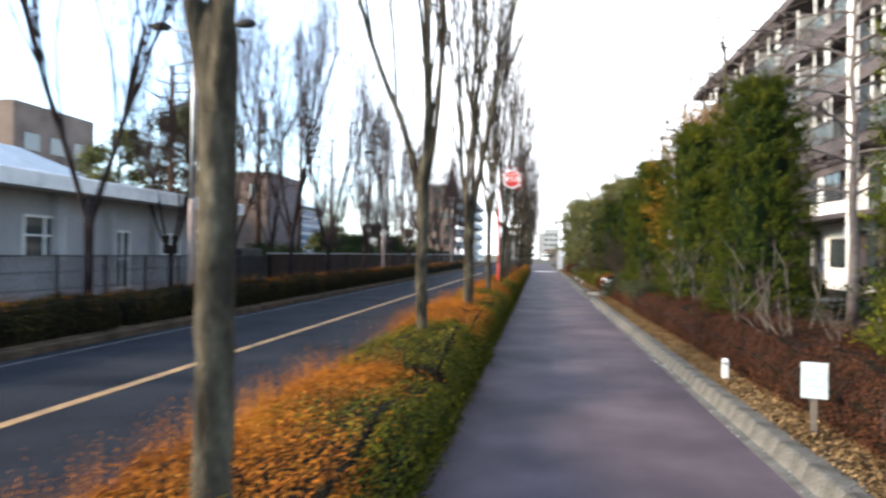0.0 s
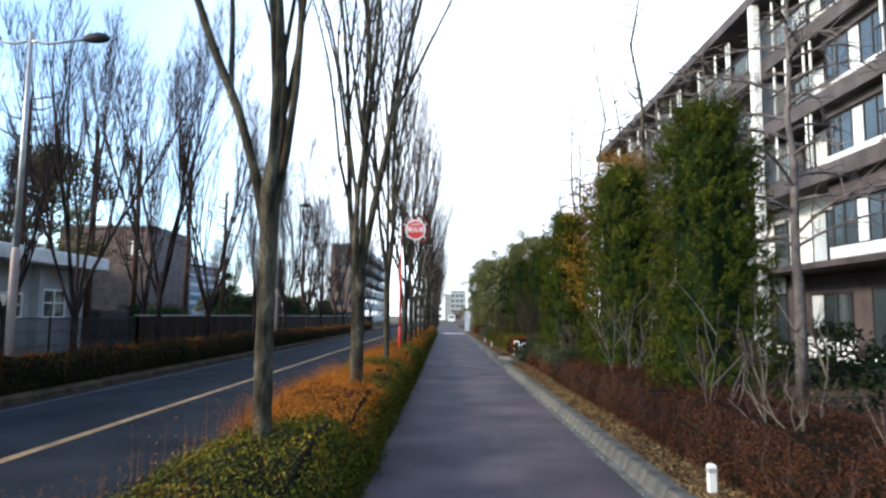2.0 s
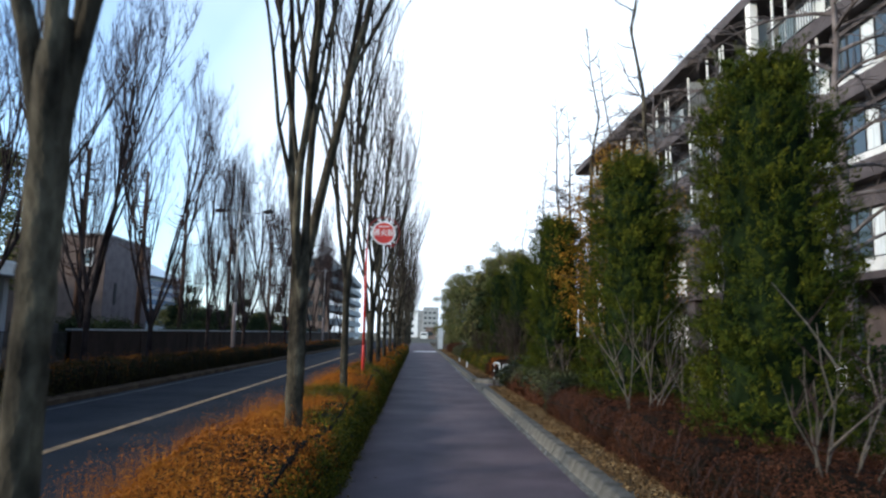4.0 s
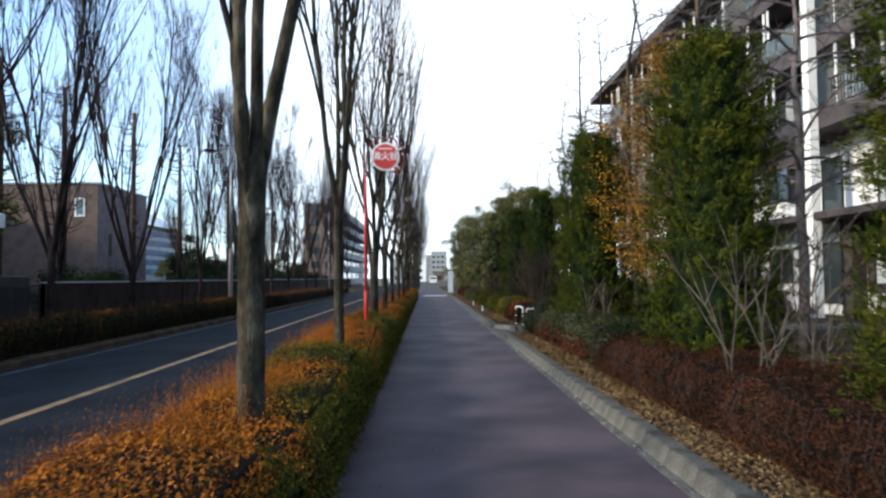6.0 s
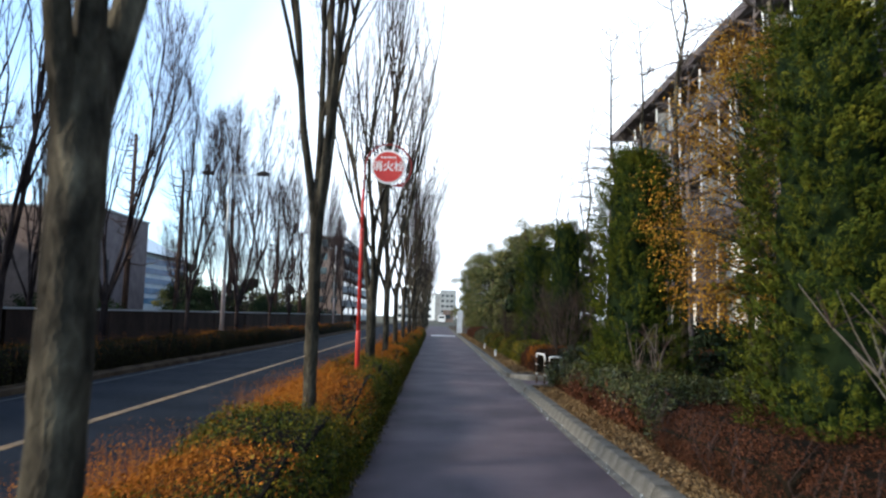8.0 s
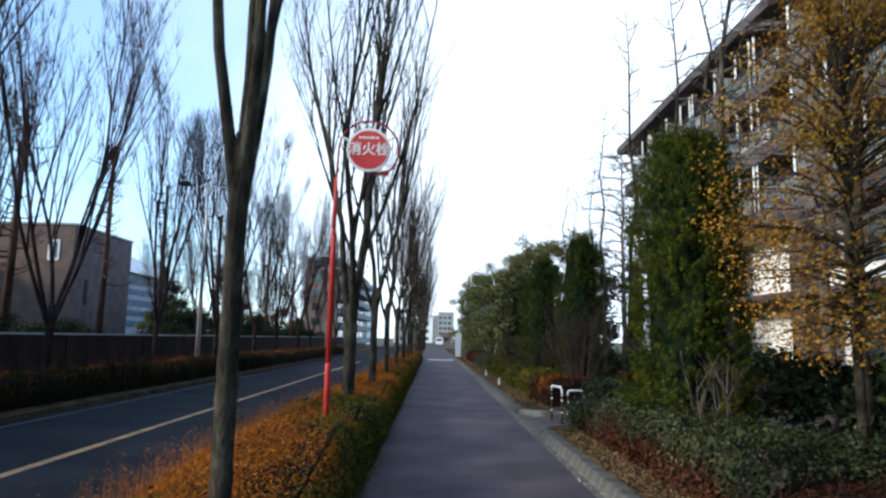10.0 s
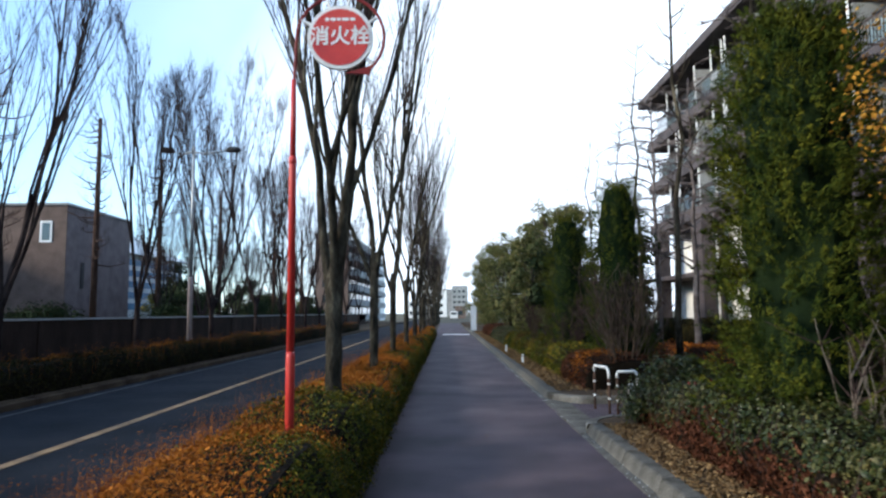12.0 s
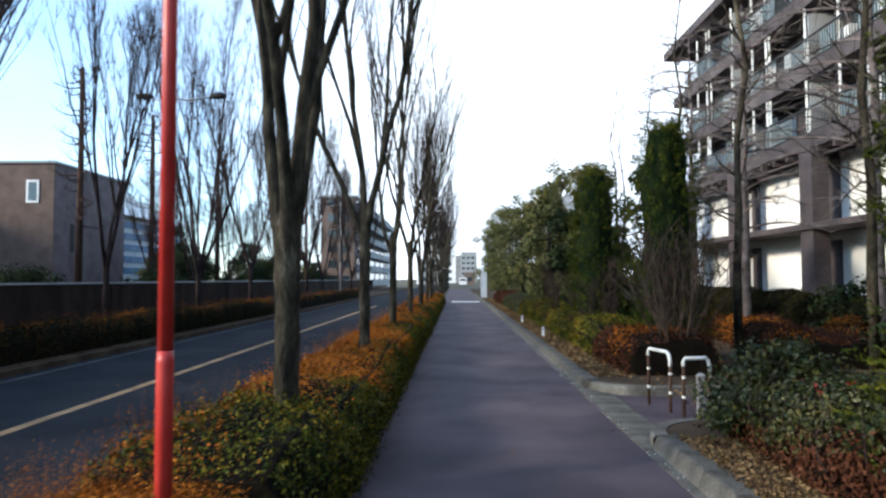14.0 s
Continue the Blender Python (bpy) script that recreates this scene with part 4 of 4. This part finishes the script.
    off /= np.linalg.norm(off, axis=1)[:, None]
    cs = g.uniform(0.22, 0.42, nc)[idx] * r
    p = np.array([tuple(c) for c in cen])[idx] + off * cs[:, None] * np.array([1, 1, 0.75 * flat]) * g.uniform(0.3, 1, (n, 1))
    leaf_mesh("foliage", p, off + np.array([0, 0, 0.4]), size, leaf, ob, aspect=0.6, seed=seed)
    return ob


leafy_tree("pine_tree", -19.8, 36.0, 10.6, 3.7, 401, M_EVER, "dull green pine tree behind the low house", 0.4, 11000, 0.17, 0.16, 0.9, 0.8)
leafy_tree("pine_tree", -20.8, 31, 8.5, 2.4, 402, M_EVER, "dark green pine tree behind the low house", 0.35, 9000, 0.16, 0.16, 0.7, 0.9)
M_DKEV = mat("dark_evergreen_leaf", [(0.008, 0.014, 0.006), (0.02, 0.03, 0.012), (0.035, 0.045, 0.018)], 0.8, 0.8, 0, 30, spread="island", fine=0.1, spec=0.06)
for k in range(1, 13):
    leafy_tree("evergreen_shrub", -15.5 - (k % 3) * 1.3, 33 + 6.5 * k, (2.1 if k < 4 else 2.9 + 0.9 * ((k * 7) % 3) / 2), 2.2, 420 + k, M_DKEV, "dark evergreen shrubs behind the boundary wall", 0.12, 5000, 0.13, 0.08, 0.5, 1, "shrub", "shrubs behind the wall")
for k in range(14):
    leafy_tree("evergreen_tree", -19.5 - (k * 5 % 4) * 2.6, 66 + 5.2 * k, 3.6 + 0.8 * (k * 3 % 4), 2.6, 600 + k, M_DKEV if k % 2 else M_EVER, "dark evergreen tree far behind the boundary wall", 0.15, 4000, 0.2, 0.1, 0.5, 1, "tree", "trees behind the wall")
BACK = [(4.6, 41, 4.8, 1.5, M_DKEV), (5.6, 46, 5.2, 1.9, M_EVER), (4.6, 51, 5.0, 1.8, M_EVER), (7.2, 55, 7.4, 2.2, M_EVER), (5.2, 59, 6.2, 2.2, M_EVER), (7.5, 66, 8.6, 2.6, M_EVER), (4.9, 68, 6.6, 2.5, M_EVER), (5.4, 78, 8.2, 3.0, M_EVER), (8.5, 84, 9.5, 3, M_EVER), (6.2, 40, 5.6, 1.6, M_DKEV), (5.2, 90, 8.0, 2.8, M_EVER), (4.9, 102, 8.5, 3.0, M_EVER), (5.5, 116, 9.0, 3.2, M_EVER)]
for k, (x, y, h, r, m) in enumerate(BACK):
    h *= 1.22 if y > 50 else 1.05
    leafy_tree("broadleaf_tree", x, y, h, r, 440 + k, m, "dull green broadleaf tree beside the path", 0.12, 7000, 0.17, 0.12, 0.7, 1, "tree", "trees along the far path")
leafy_tree("ginkgo_tree", 4.6, 20.2, 6.5, 1.5, 460, M_GINK, "slender tree with thinning yellow autumn leaves", 0.34, 24000, 0.042, 0.06, 3.4, 0.9)


# ---- bare trees and shrubs before the apartment block ----
def slender_tree(name, seed, h):
    g = random.Random(seed)
    ob = thing(name, (0, 0, 0), "slender leafless tree with one straight stem and short branches", "tree", "bare trees by the building")
    pts = [(0.02 * g.gauss(0, 1) * i, 0.02 * g.gauss(0, 1) * i, h * i / 8) for i in range(9)]
    part("trunk", Buf().tube(pts, [0.075 * (1 - 0.11 * i) for i in range(9)], 9), M_BARK, ob, "", True)
    tw = Buf()
    for k in range(26):
        f = 0.22 + 0.76 * (k + g.random()) / 26
        i = min(int(f * 8), 7)
        p = Vector(pts[i]).lerp(Vector(pts[i + 1]), f * 8 - i)
        a = g.uniform(0, 6.28)
        L = g.uniform(0.5, 1.3) * (1.15 - f * 0.6)
        d = Vector((math.cos(a), math.sin(a), g.uniform(0.3, 0.9))).normalized()
        m_ = p + d * L * 0.5
        e = m_ + (d + Vector((0, 0, 0.5))) * L * 0.5
        part("limb", Buf().tube([p, m_, e], [0.016, 0.011, 0.004], 5, False), M_BARK, ob)
        for q in range(6):
            s = p.lerp(m_, g.uniform(0.3, 1)) if q < 3 else m_.lerp(e, g.random())
            t = s + Vector((g.gauss(0, 0.16), g.gauss(0, 0.16), g.uniform(0, 0.35)))
            tw.tube([s, s.lerp(t, 0.5), t], [0.006, 0.004, 0.002], 3, False)
    part("twig", tw, M_TWIG, ob, kind="stuff")
    return ob


BT = "leafless grey tree with spreading branches before the apartment building"


def drooping_tree(seed, h):
    """One straight stem with long side branches that bend down at their ends."""
    g = random.Random(seed)
    ob = thing("bare_tree", (0, 0, 0), BT, "tree", "bare trees by the building")
    pts = [(0.005 * g.gauss(0, 1) * i, 0.005 * g.gauss(0, 1) * i, h * i / 10) for i in range(11)]
    part("trunk", Buf().tube(pts, [0.115 * (1 - 0.088 * i) for i in range(11)], 11), M_TRB, ob, "", True)
    tw = Buf()
    for k in range(34):
        f = 0.3 + 0.68 * (k + g.random()) / 34
        i = min(int(f * 10), 9)
        p = Vector(pts[i]).lerp(Vector(pts[i + 1]), f * 10 - i)
        a = k * 2.4 + g.uniform(-0.5, 0.5)
        L = g.uniform(1.6, 3.0) * (1.25 - f * 0.75)
        d = Vector((math.cos(a), math.sin(a), g.uniform(0.15, 0.6)))
        ps = [p.copy()]
        q = p.copy()
        for s in range(6):
            q = q + d.normalized() * L / 6
            d = d + Vector((g.gauss(0, 0.08), g.gauss(0, 0.08), -0.13))
            ps.append(q.copy())
        part("limb", Buf().tube(ps, [0.036, 0.03, 0.025, 0.02, 0.015, 0.011, 0.005], 6, False), M_TRB, ob)
        for s in range(24):
            j = g.randrange(1, 6)
            b = ps[j].lerp(ps[j + 1], g.random())
            dd = (ps[j + 1] - ps[j]).normalized() * 0.6 + Vector((g.gauss(0, 0.5), g.gauss(0, 0.5), g.gauss(0.05, 0.35)))
            e = b + dd * g.uniform(0.3, 0.75)
            tw.tube([b, b.lerp(e, 0.5) + Vector((0, 0, 0.03)), e], [0.01, 0.007, 0.003], 3, False)
    part("twig", tw, M_TRB, ob, kind="stuff")
    return ob


M_TRB = mat("purple_grey_bark", [(0.06, 0.048, 0.046), (0.12, 0.1, 0.094), (0.19, 0.16, 0.15)], 0.9, 4, 0.5, 30, spec=0.06)
b0 = drooping_tree(71, 9.0)
b0.matrix_basis = pose(6.6, 15.3, 0.1)
b1 = slender_tree("bare_tree", 72, 9.6)
b1.matrix_basis = pose(5.7, 35.2, 0.1)
for k, (x, y, z, s, o) in enumerate([(6.8, 20.0, 40, 0.95, b0), (6.8, 41.5, 10, 0.95, b1), (7.4, 35.6, 200, 0.95, b0), (4.5, 25.3, 150, 0.9, b1), (6.3, 45, 60, 0.95, b1), (7.8, 50, 90, 1.05, b1), (6, 62, 20, 0.9, b1), (6.83, 29.5, 200, 1.27, b1), (6.8, 53, 33, 0.9, b1), (7.6, 30.6, 310, 1.1, b0), (7.9, 40.8, 75, 1.1, b0), (7.3, 25.4, 120, 1.05, b0), (5.5, 21.6, 70, 1.3, b1), (5.0, 24.0, 250, 1.1, b1), (5.3, 31.1, 140, 1.15, b1)]):
    c = copy_thing(o, pose(x, y, 0.1, 0, 0, z))
    c.scale = (s, s, s)


def bare_shrub(x, y, h, n, seed, mat_, label):
    g = random.Random(seed)
    ob = thing("bare_shrub", (x, y, 0.1), label, "shrub", "bare shrubs")
    tw = Buf()
    for k in range(n):
        a = g.uniform(0, 6.28)
        sp = g.uniform(0.1, 0.55)
        d = Vector((math.cos(a) * sp, math.sin(a) * sp, 1)).normalized()
        p = Vector((math.cos(a) * 0.06, math.sin(a) * 0.06, 0))
        ps, rs = [p.copy()], [g.uniform(0.008, 0.017)]
        L = h * g.uniform(0.65, 1.0)
        for i in range(6):
            d = (d + Vector((g.gauss(0, 0.09), g.gauss(0, 0.09), 0.03))).normalized()
            p = p + d * L / 6
            ps.append(p.copy())
            rs.append(rs[0] * (1 - 0.14 * (i + 1)))
        st = Buf().tube(ps, rs, 6, False)
        for q in range(4):
            i = g.randrange(2, 6)
            s = ps[i]
            e = d + Vector((g.gauss(0, 0.45), g.gauss(0, 0.45), 0.25))
            m_ = s + e * L * 0.14
            e2 = m_ + (e + Vector((g.gauss(0, 0.3), g.gauss(0, 0.3), 0.2))) * L * 0.12
            st.tube([s, m_, e2], [0.009, 0.006, 0.003], 4, False)
            for v in range(4):
                f = m_ + Vector((g.gauss(0, 0.13), g.gauss(0, 0.13), g.uniform(0.05, 0.3)))
                tw.tube([m_, m_.lerp(f, 0.5), f], [0.005, 0.004, 0.002], 3, False)
        part("stem", st, mat_, ob, "", True)
    part("twig", tw, M_TWIG, ob, kind="stuff")


SL = "leafless many-stemmed shrub with pale grey stems"
for k, (x, y, h, n) in enumerate([(2.85, 10.0, 1.9, 4), (3.1, 8.4, 1.6, 5), (3.0, 14.4, 2.2, 6), (3.4, 21.0, 1.7, 5), (3.3, 7.3, 1.3, 3), (3.6, 11.9 + 2.3, 2.0, 4)]):
    bare_shrub(x, y, h, n, 500 + k, M_GREYB, SL)
for k, (x, y, h, n) in enumerate([(3.5, 29.2, 2.7, 22), (3.9, 30.0, 2.4, 16), (3.4, 34, 2.0, 14), (3.3, 38.5, 2.1, 14), (3.6, 44, 2.2, 12)]):
    bare_shrub(x, y, h, n, 520 + k, M_STEMB if k < 2 else M_TWIG, "dense leafless brown shrub of many upright stems")
for k in range(9):
    leafy_tree("evergreen_shrub", 6.0 + (k % 3) * 1.4, 8 + 5.0 * k, 1.5, 1.5, 540 + k, M_DKEV, "low dark evergreen shrub before the apartment building", 0.05, 1800, 0.13, 0.05, 0.5, 1, "shrub", "shrubs before the building")


# ---- fire hydrant sign ----
M_DRED = mat("dark_red_paint", [(0.12, 0.008, 0.008), (0.2, 0.014, 0.012)], 0.5, 3, 0.08, 40, fine=0.2)
sg = thing("hydrant_sign", (-1.26, 21.35, 0.02), "red fire hydrant sign on a tall red pole", "sign")
part("lower_pole", Buf().tube([(0, 0, 0), (0, 0, 1.25), (0, 0, 1.3)], [0.038, 0.037, 0.033], 16), M_RED, sg, "", True)
part("pole", Buf().tube([(0, 0, 1.28), (0, 0, 2.9), (0, 0, 2.95)], [0.033, 0.031, 0.026], 16), M_RED, sg, "", True)
part("upper_pole", Buf().tube([(0, 0, 2.93), (0, 0, 3.3), (0.0, 0, 3.62)], [0.026, 0.025, 0.02], 14), M_RED, sg, "", True)
part("collar", Buf().tube([(0, 0, 2.88), (0, 0, 2.94)], [0.034, 0.034], 16), M_RED, sg, "", True)
CX, CZ, RR = 0.4, 3.99, 0.38
arc = [(0, 0, 2.95), (0.0, 0, 3.5)] + [(CX - RR * math.cos(a), 0, CZ + RR * math.sin(a)) for a in [i * math.pi / 14 for i in range(0, 19)]]
part("hoop", Buf().tube(arc, [0.016, 0.016] + [0.014] * 19, 10), M_DRED, sg, "thin dark red hoop round the disc", True)
ea = arc[-1]
tip = Buf()
tip.v = [(ea[0] + 0.02, -0.012, ea[2] + 0.04), (ea[0] + 0.02, -0.012, ea[2] - 0.035), (ea[0] - 0.2, -0.012, ea[2] - 0.02), (ea[0] + 0.02, 0.012, ea[2] + 0.04), (ea[0] + 0.02, 0.012, ea[2] - 0.035), (ea[0] - 0.2, 0.012, ea[2] - 0.02)]
tip.f = [(0, 2, 1), (3, 4, 5), (0, 1, 4, 3), (1, 2, 5, 4), (2, 0, 3, 5)]
part("hoop_tip", tip, M_DRED, sg)
disc = part("disc", Buf().tube([(CX, -0.018, CZ), (CX, 0.018, CZ)], [0.285, 0.285], 48), M_WHITE, sg, "white-rimmed round plate")
part("red_face", Buf().tube([(CX, -0.022, CZ), (CX, -0.0185, CZ)], [0.252, 0.252], 48), M_RED, disc, "red round face")
for a in (0.5, 1.35, 1.9, 2.7, -0.7):
    dx, dz = math.cos(a), math.sin(a)
    part("clip", Buf().tube([(CX + dx * 0.28, 0, CZ + dz * 0.28), (CX + dx * 0.37, 0, CZ + dz * 0.37)], [0.014, 0.014], 8), M_WHITE, sg)
tx = bpy.data.curves.new("sign_text", "FONT")
tx.body, tx.align_x, tx.align_y, tx.size, tx.extrude, tx.offset = "消火栓", "CENTER", "CENTER", 0.178, 0.002, 0.003
tx.materials.append(M_WHITE)
to = new("sign_text", tx)
to.parent = disc
to.matrix_basis = pose(CX, -0.0245, CZ + 0.0, 90, 0, 0)
for k, w in enumerate((0.035, 0.045, 0.03, 0.06, 0.04)):
    x = CX - 0.13 + sum((0.035, 0.045, 0.03, 0.06, 0.04)[:k]) + 0.012 * k
    part("text_bar", Buf().box(x, x + w, -0.026, -0.0225, CZ + 0.145, CZ + 0.17), M_WHITE, disc)


# ---- cycle barriers, pegs, notice ----
def barrier(x0, y0, x1, y1, h=0.72):
    ob = thing("cycle_barrier", (x0, y0, 0.01), "low white-topped tubular barrier on brown posts", "barrier", "barriers at the gap")
    dx, dy = x1 - x0, y1 - y0
    part("post", Buf().tube([(0, 0, 0), (0, 0, h - 0.08)], [0.019, 0.019], 12), M_BARKR, ob, "brown post", True)
    part("post", Buf().tube([(dx, dy, 0), (dx, dy, h - 0.16)], [0.019, 0.019], 12), M_BARKR, ob, "brown post", True)
    top = [(0, 0, h - 0.09), (0, 0, h - 0.03), (dx * 0.06, dy * 0.06, h), (dx * 0.85, dy * 0.85, h), (dx * 0.95, dy * 0.95, h - 0.03), (dx, dy, h - 0.1), (dx, dy, h - 0.17)]
    part("top_rail", Buf().tube(top, [0.021] * 7, 12), M_WHITE, ob, "white top rail", True)
    for z in (0.22, 0.45):
        part("band", Buf().tube([(0, 0, z), (0, 0, z + 0.03)], [0.0215, 0.0215], 12), M_WHITE, ob)
        part("band", Buf().tube([(dx, dy, z), (dx, dy, z + 0.03)], [0.0215, 0.0215], 12), M_WHITE, ob)


barrier(2.5, 27.15, 2.62, 26.65)
barrier(2.68, 26.35, 3.02, 26.45, 0.68)
leafy_tree("camellia_bush", 3.08, 24.85, 1.0, 0.8, 470, M_CAM, "rounded dark green camellia bush at the gap", 0.05, 9000, 0.05, 0.04, 0.9, 1, "shrub")
tagged(part("meter_box", Buf().box(2.9, 2.99, 26.5, 26.57, 0.01, 0.5, 0.03), M_STEEL), "small pale metal box among the barriers", "box")
for y in (8.5, 35.8, 41.3):
    pg = thing("marker_peg", (2.26, y, 0.12), "short white marker peg behind the kerb", "marker peg", "marker pegs")
    part("post", Buf().box(-0.03, 0.03, -0.03, 0.03, 0, 0.27, 0.012), M_WHITE, pg)
    part("cap", Buf().box(-0.036, 0.036, -0.036, 0.036, 0.2, 0.235, 0.004), M_GREYW, pg)
nt = thing("notice_board", (2.3, 5.95, 0.12), "small white notice board on a wooden stake", "sign", rz=-14)
part("stake", Buf().box(-0.025, 0.025, 0.0, 0.03, 0, 0.5), M_GREYB, nt, "pale wooden stake")
M_BOARD = mat("faded_board", [(0.3, 0.36, 0.37), (0.42, 0.48, 0.48), (0.52, 0.55, 0.54)], 0.5, 9, 0.05, 60, fine=0.3)
pl = part("board", Buf().box(-0.1, 0.1, -0.016, -0.002, 0.33, 0.63), M_BOARD, nt, "faded pale board")
M_GRNP = mat("green_print", [(0.25, 0.4, 0.33), (0.35, 0.5, 0.42)], 0.6, 6, 0, 40)
for k, (a, b, z) in enumerate([(-0.08, 0.06, 0.58), (-0.06, 0.08, 0.53), (-0.08, 0.03, 0.48), (-0.05, 0.07, 0.42), (-0.07, 0.05, 0.37)]):
    part("text_bar", Buf().box(a, b, -0.0195, -0.0165, z, z + 0.022), M_GRNP, pl)
tagged(part("white_pillar", Buf().box(2.05, 2.5, 72.5, 73.0, 0.1, 2.15, 0.04), M_WHITE), "white gate pillar at the end of the path", "pillar")
van = thing("parked_van", (1.6, 170, 0), "small white van far down the path", "van")
part("body", Buf().box(-0.85, 0.85, 0, 4, 0.35, 1.9, 0.12), M_WHITE, van)
part("rear_window", Buf().box(-0.65, 0.65, -0.02, 0.02, 1.15, 1.65), M_GLASS, van)
for x in (-0.7, 0.55):
    part("wheel", Buf().tube([(x, 0.7, 0.3), (x + 0.18, 0.7, 0.3)], [0.3, 0.3], 14), M_DARK, van)

# red flowers on the camellia hedge
g9 = np.random.default_rng(9)
for k in range(6):
    y, x = 18.6 + 6.0 * g9.random(), 2.65 + 1.0 * g9.random()
    fl = thing("camellia_flower", (x, y, 0.55 + 0.25 * g9.random()), "crimson camellia flower in the hedge", "flower", "camellia flowers")
    p = g9.normal(0, 0.018, (14, 3))
    leaf_mesh("petal", p, p + 0.001, 0.038, M_DRED, fl, aspect=0.9, seed=900 + k)
    bpy.data.objects[fl.children[0].name]["kind"] = ""

# ---- fallen leaves ----
def litter(name, x0, x1, y0, y1, z, n, size, seed, material, label):
    g = np.random.default_rng(seed)
    p = np.stack([g.uniform(x0, x1, n), g.uniform(y0, y1, n), z + np.abs(g.normal(0, 0.012, n))], 1)
    ob = leaf_mesh(name, p, np.tile(np.array([0, 0, 1.4]), (n, 1)), size, material, None, label, seed=seed)
    tagged(ob, label, "leaf litter", "", "stuff")


litter("leaf_litter", 2.08, 2.62, -4, 24.8, 0.145, 42000, 0.034, 31, M_STRAW, "straw-coloured fallen leaves behind the kerb")
litter("leaf_litter", 2.1, 2.75, 28.7, 70, 0.14, 14000, 0.06, 32, M_STRAW, "straw-coloured fallen leaves behind the kerb")
litter("leaf_litter", 2.75, 9, -2, 40, 0.14, 12000, 0.06, 33, M_STRAW, "straw-coloured fallen leaves under the trees")
litter("leaf_litter", 1.77, 1.88, 0, 40, 0.01, 420, 0.022, 36, M_CURT, "pale scraps caught in the gutter seam")
litter("leaf_litter", -0.85, 1.7, 0, 40, 0.004, 60, 0.03, 34, M_STRAW, "a few fallen leaves on the path")
litter("leaf_litter", -2.2, -0.7, -4, 40, 0.03, 9000, 0.045, 35, M_STRAW, "fallen leaves in the planting strip")

# ---- kerb stones, last ----
kerb = tagged(part("kerb", Buf().box(1.8, 2.1, Y0, 25.0, -0.2, -0.02).box(1.8, 2.1, 25.0, 28.5, -0.2, -0.01).box(1.8, 2.1, 28.5, 120, -0.2, -0.02), M_CONC), "weathered pale concrete kerb along the footpath", "kerb", "", "structure")


def kerb_mesh(L, low=False):
    b = Buf()
    h = 0.018 if low else 0.145
    prof = [(1.8, -0.1), (1.8, 0.006), (1.89, 0.01), (1.93, h * 0.8), (1.945, h * 0.95), (1.97, h), (2.13, h), (2.15, h - 0.012), (2.2, h - 0.03), (2.2, -0.1)]
    if low:
        prof = [(1.8, -0.1), (1.8, 0.012), (1.9, 0.022), (2.2, 0.022), (2.2, -0.1)]
    n = len(prof)
    g_ = 0.004
    for y in (g_, L - g_):
        b.v += [(x, y, z) for x, z in prof]
    for i in range(n - 1):
        b.f.append((i, i + 1, n + i + 1, n + i))
    b.f.append(tuple(range(n))[::-1])
    b.f.append(tuple(range(n, 2 * n)))
    me = bpy.data.meshes.new("kerb_stone")
    me.from_pydata(b.v, [], b.f)
    me.materials.append(M_CONC)
    return me


km, kl = kerb_mesh(0.6), kerb_mesh(0.6, True)
gk = random.Random(5)
for k in range(150):
    y = -5.1 + 0.6 * k
    o = new("kerb_stone", kl if 24.8 < y < 28.3 else km)
    o.parent = kerb
    o.matrix_basis = pose(gk.uniform(-0.004, 0.004), y, gk.uniform(-0.004, 0.003), 0, 0, gk.uniform(-0.15, 0.15))
for cy, s0 in ((24.9, 1), (28.6, -1)):
    for q in range(4):
        b = Buf()
        for a in range(4):
            t = (q * 3 + a) * math.pi / 24
            for r_, z in ((0.85, -0.05), (0.85, 0.1), (0.83, 0.135), (0.7, 0.14), (0.69, -0.05)):
                b.v.append((2.75 - r_ * math.sin(t), cy + s0 * r_ * math.cos(t), z))
        for a in range(3):
            for i in range(4):
                b.f.append((a * 5 + i, a * 5 + i + 1, a * 5 + 6 + i, a * 5 + 5 + i))
        part("curved_kerb", b, M_CONC, kerb)
    for q in range(3):
        part("kerb_block", Buf().box(2.76 + 0.56 * q, 3.31 + 0.56 * q, cy + s0 * 0.77 - 0.075, cy + s0 * 0.77 + 0.075, -0.05, 0.14, 0.015), M_CONC, kerb)
far_k = tagged(part("far_kerb", Buf().box(-8.15, -8.0, Y0, 140, -0.2, 0.03, 0.015), M_SOIL), "dark soil-brown kerb on the road's far side", "kerb", "", "structure")
near_k = tagged(part("road_kerb", Buf().box(-2.3, -2.15, Y0, 110, -0.2, 0.05, 0.015), M_CONC), "grey concrete kerb between road and hedge", "kerb", "", "structure")
edge_k = tagged(part("path_edging", Buf().box(-0.98, -0.88, Y0, 110, -0.2, 0.03, 0.01), M_CONC), "concrete edging between hedge and footpath", "kerb", "", "structure")
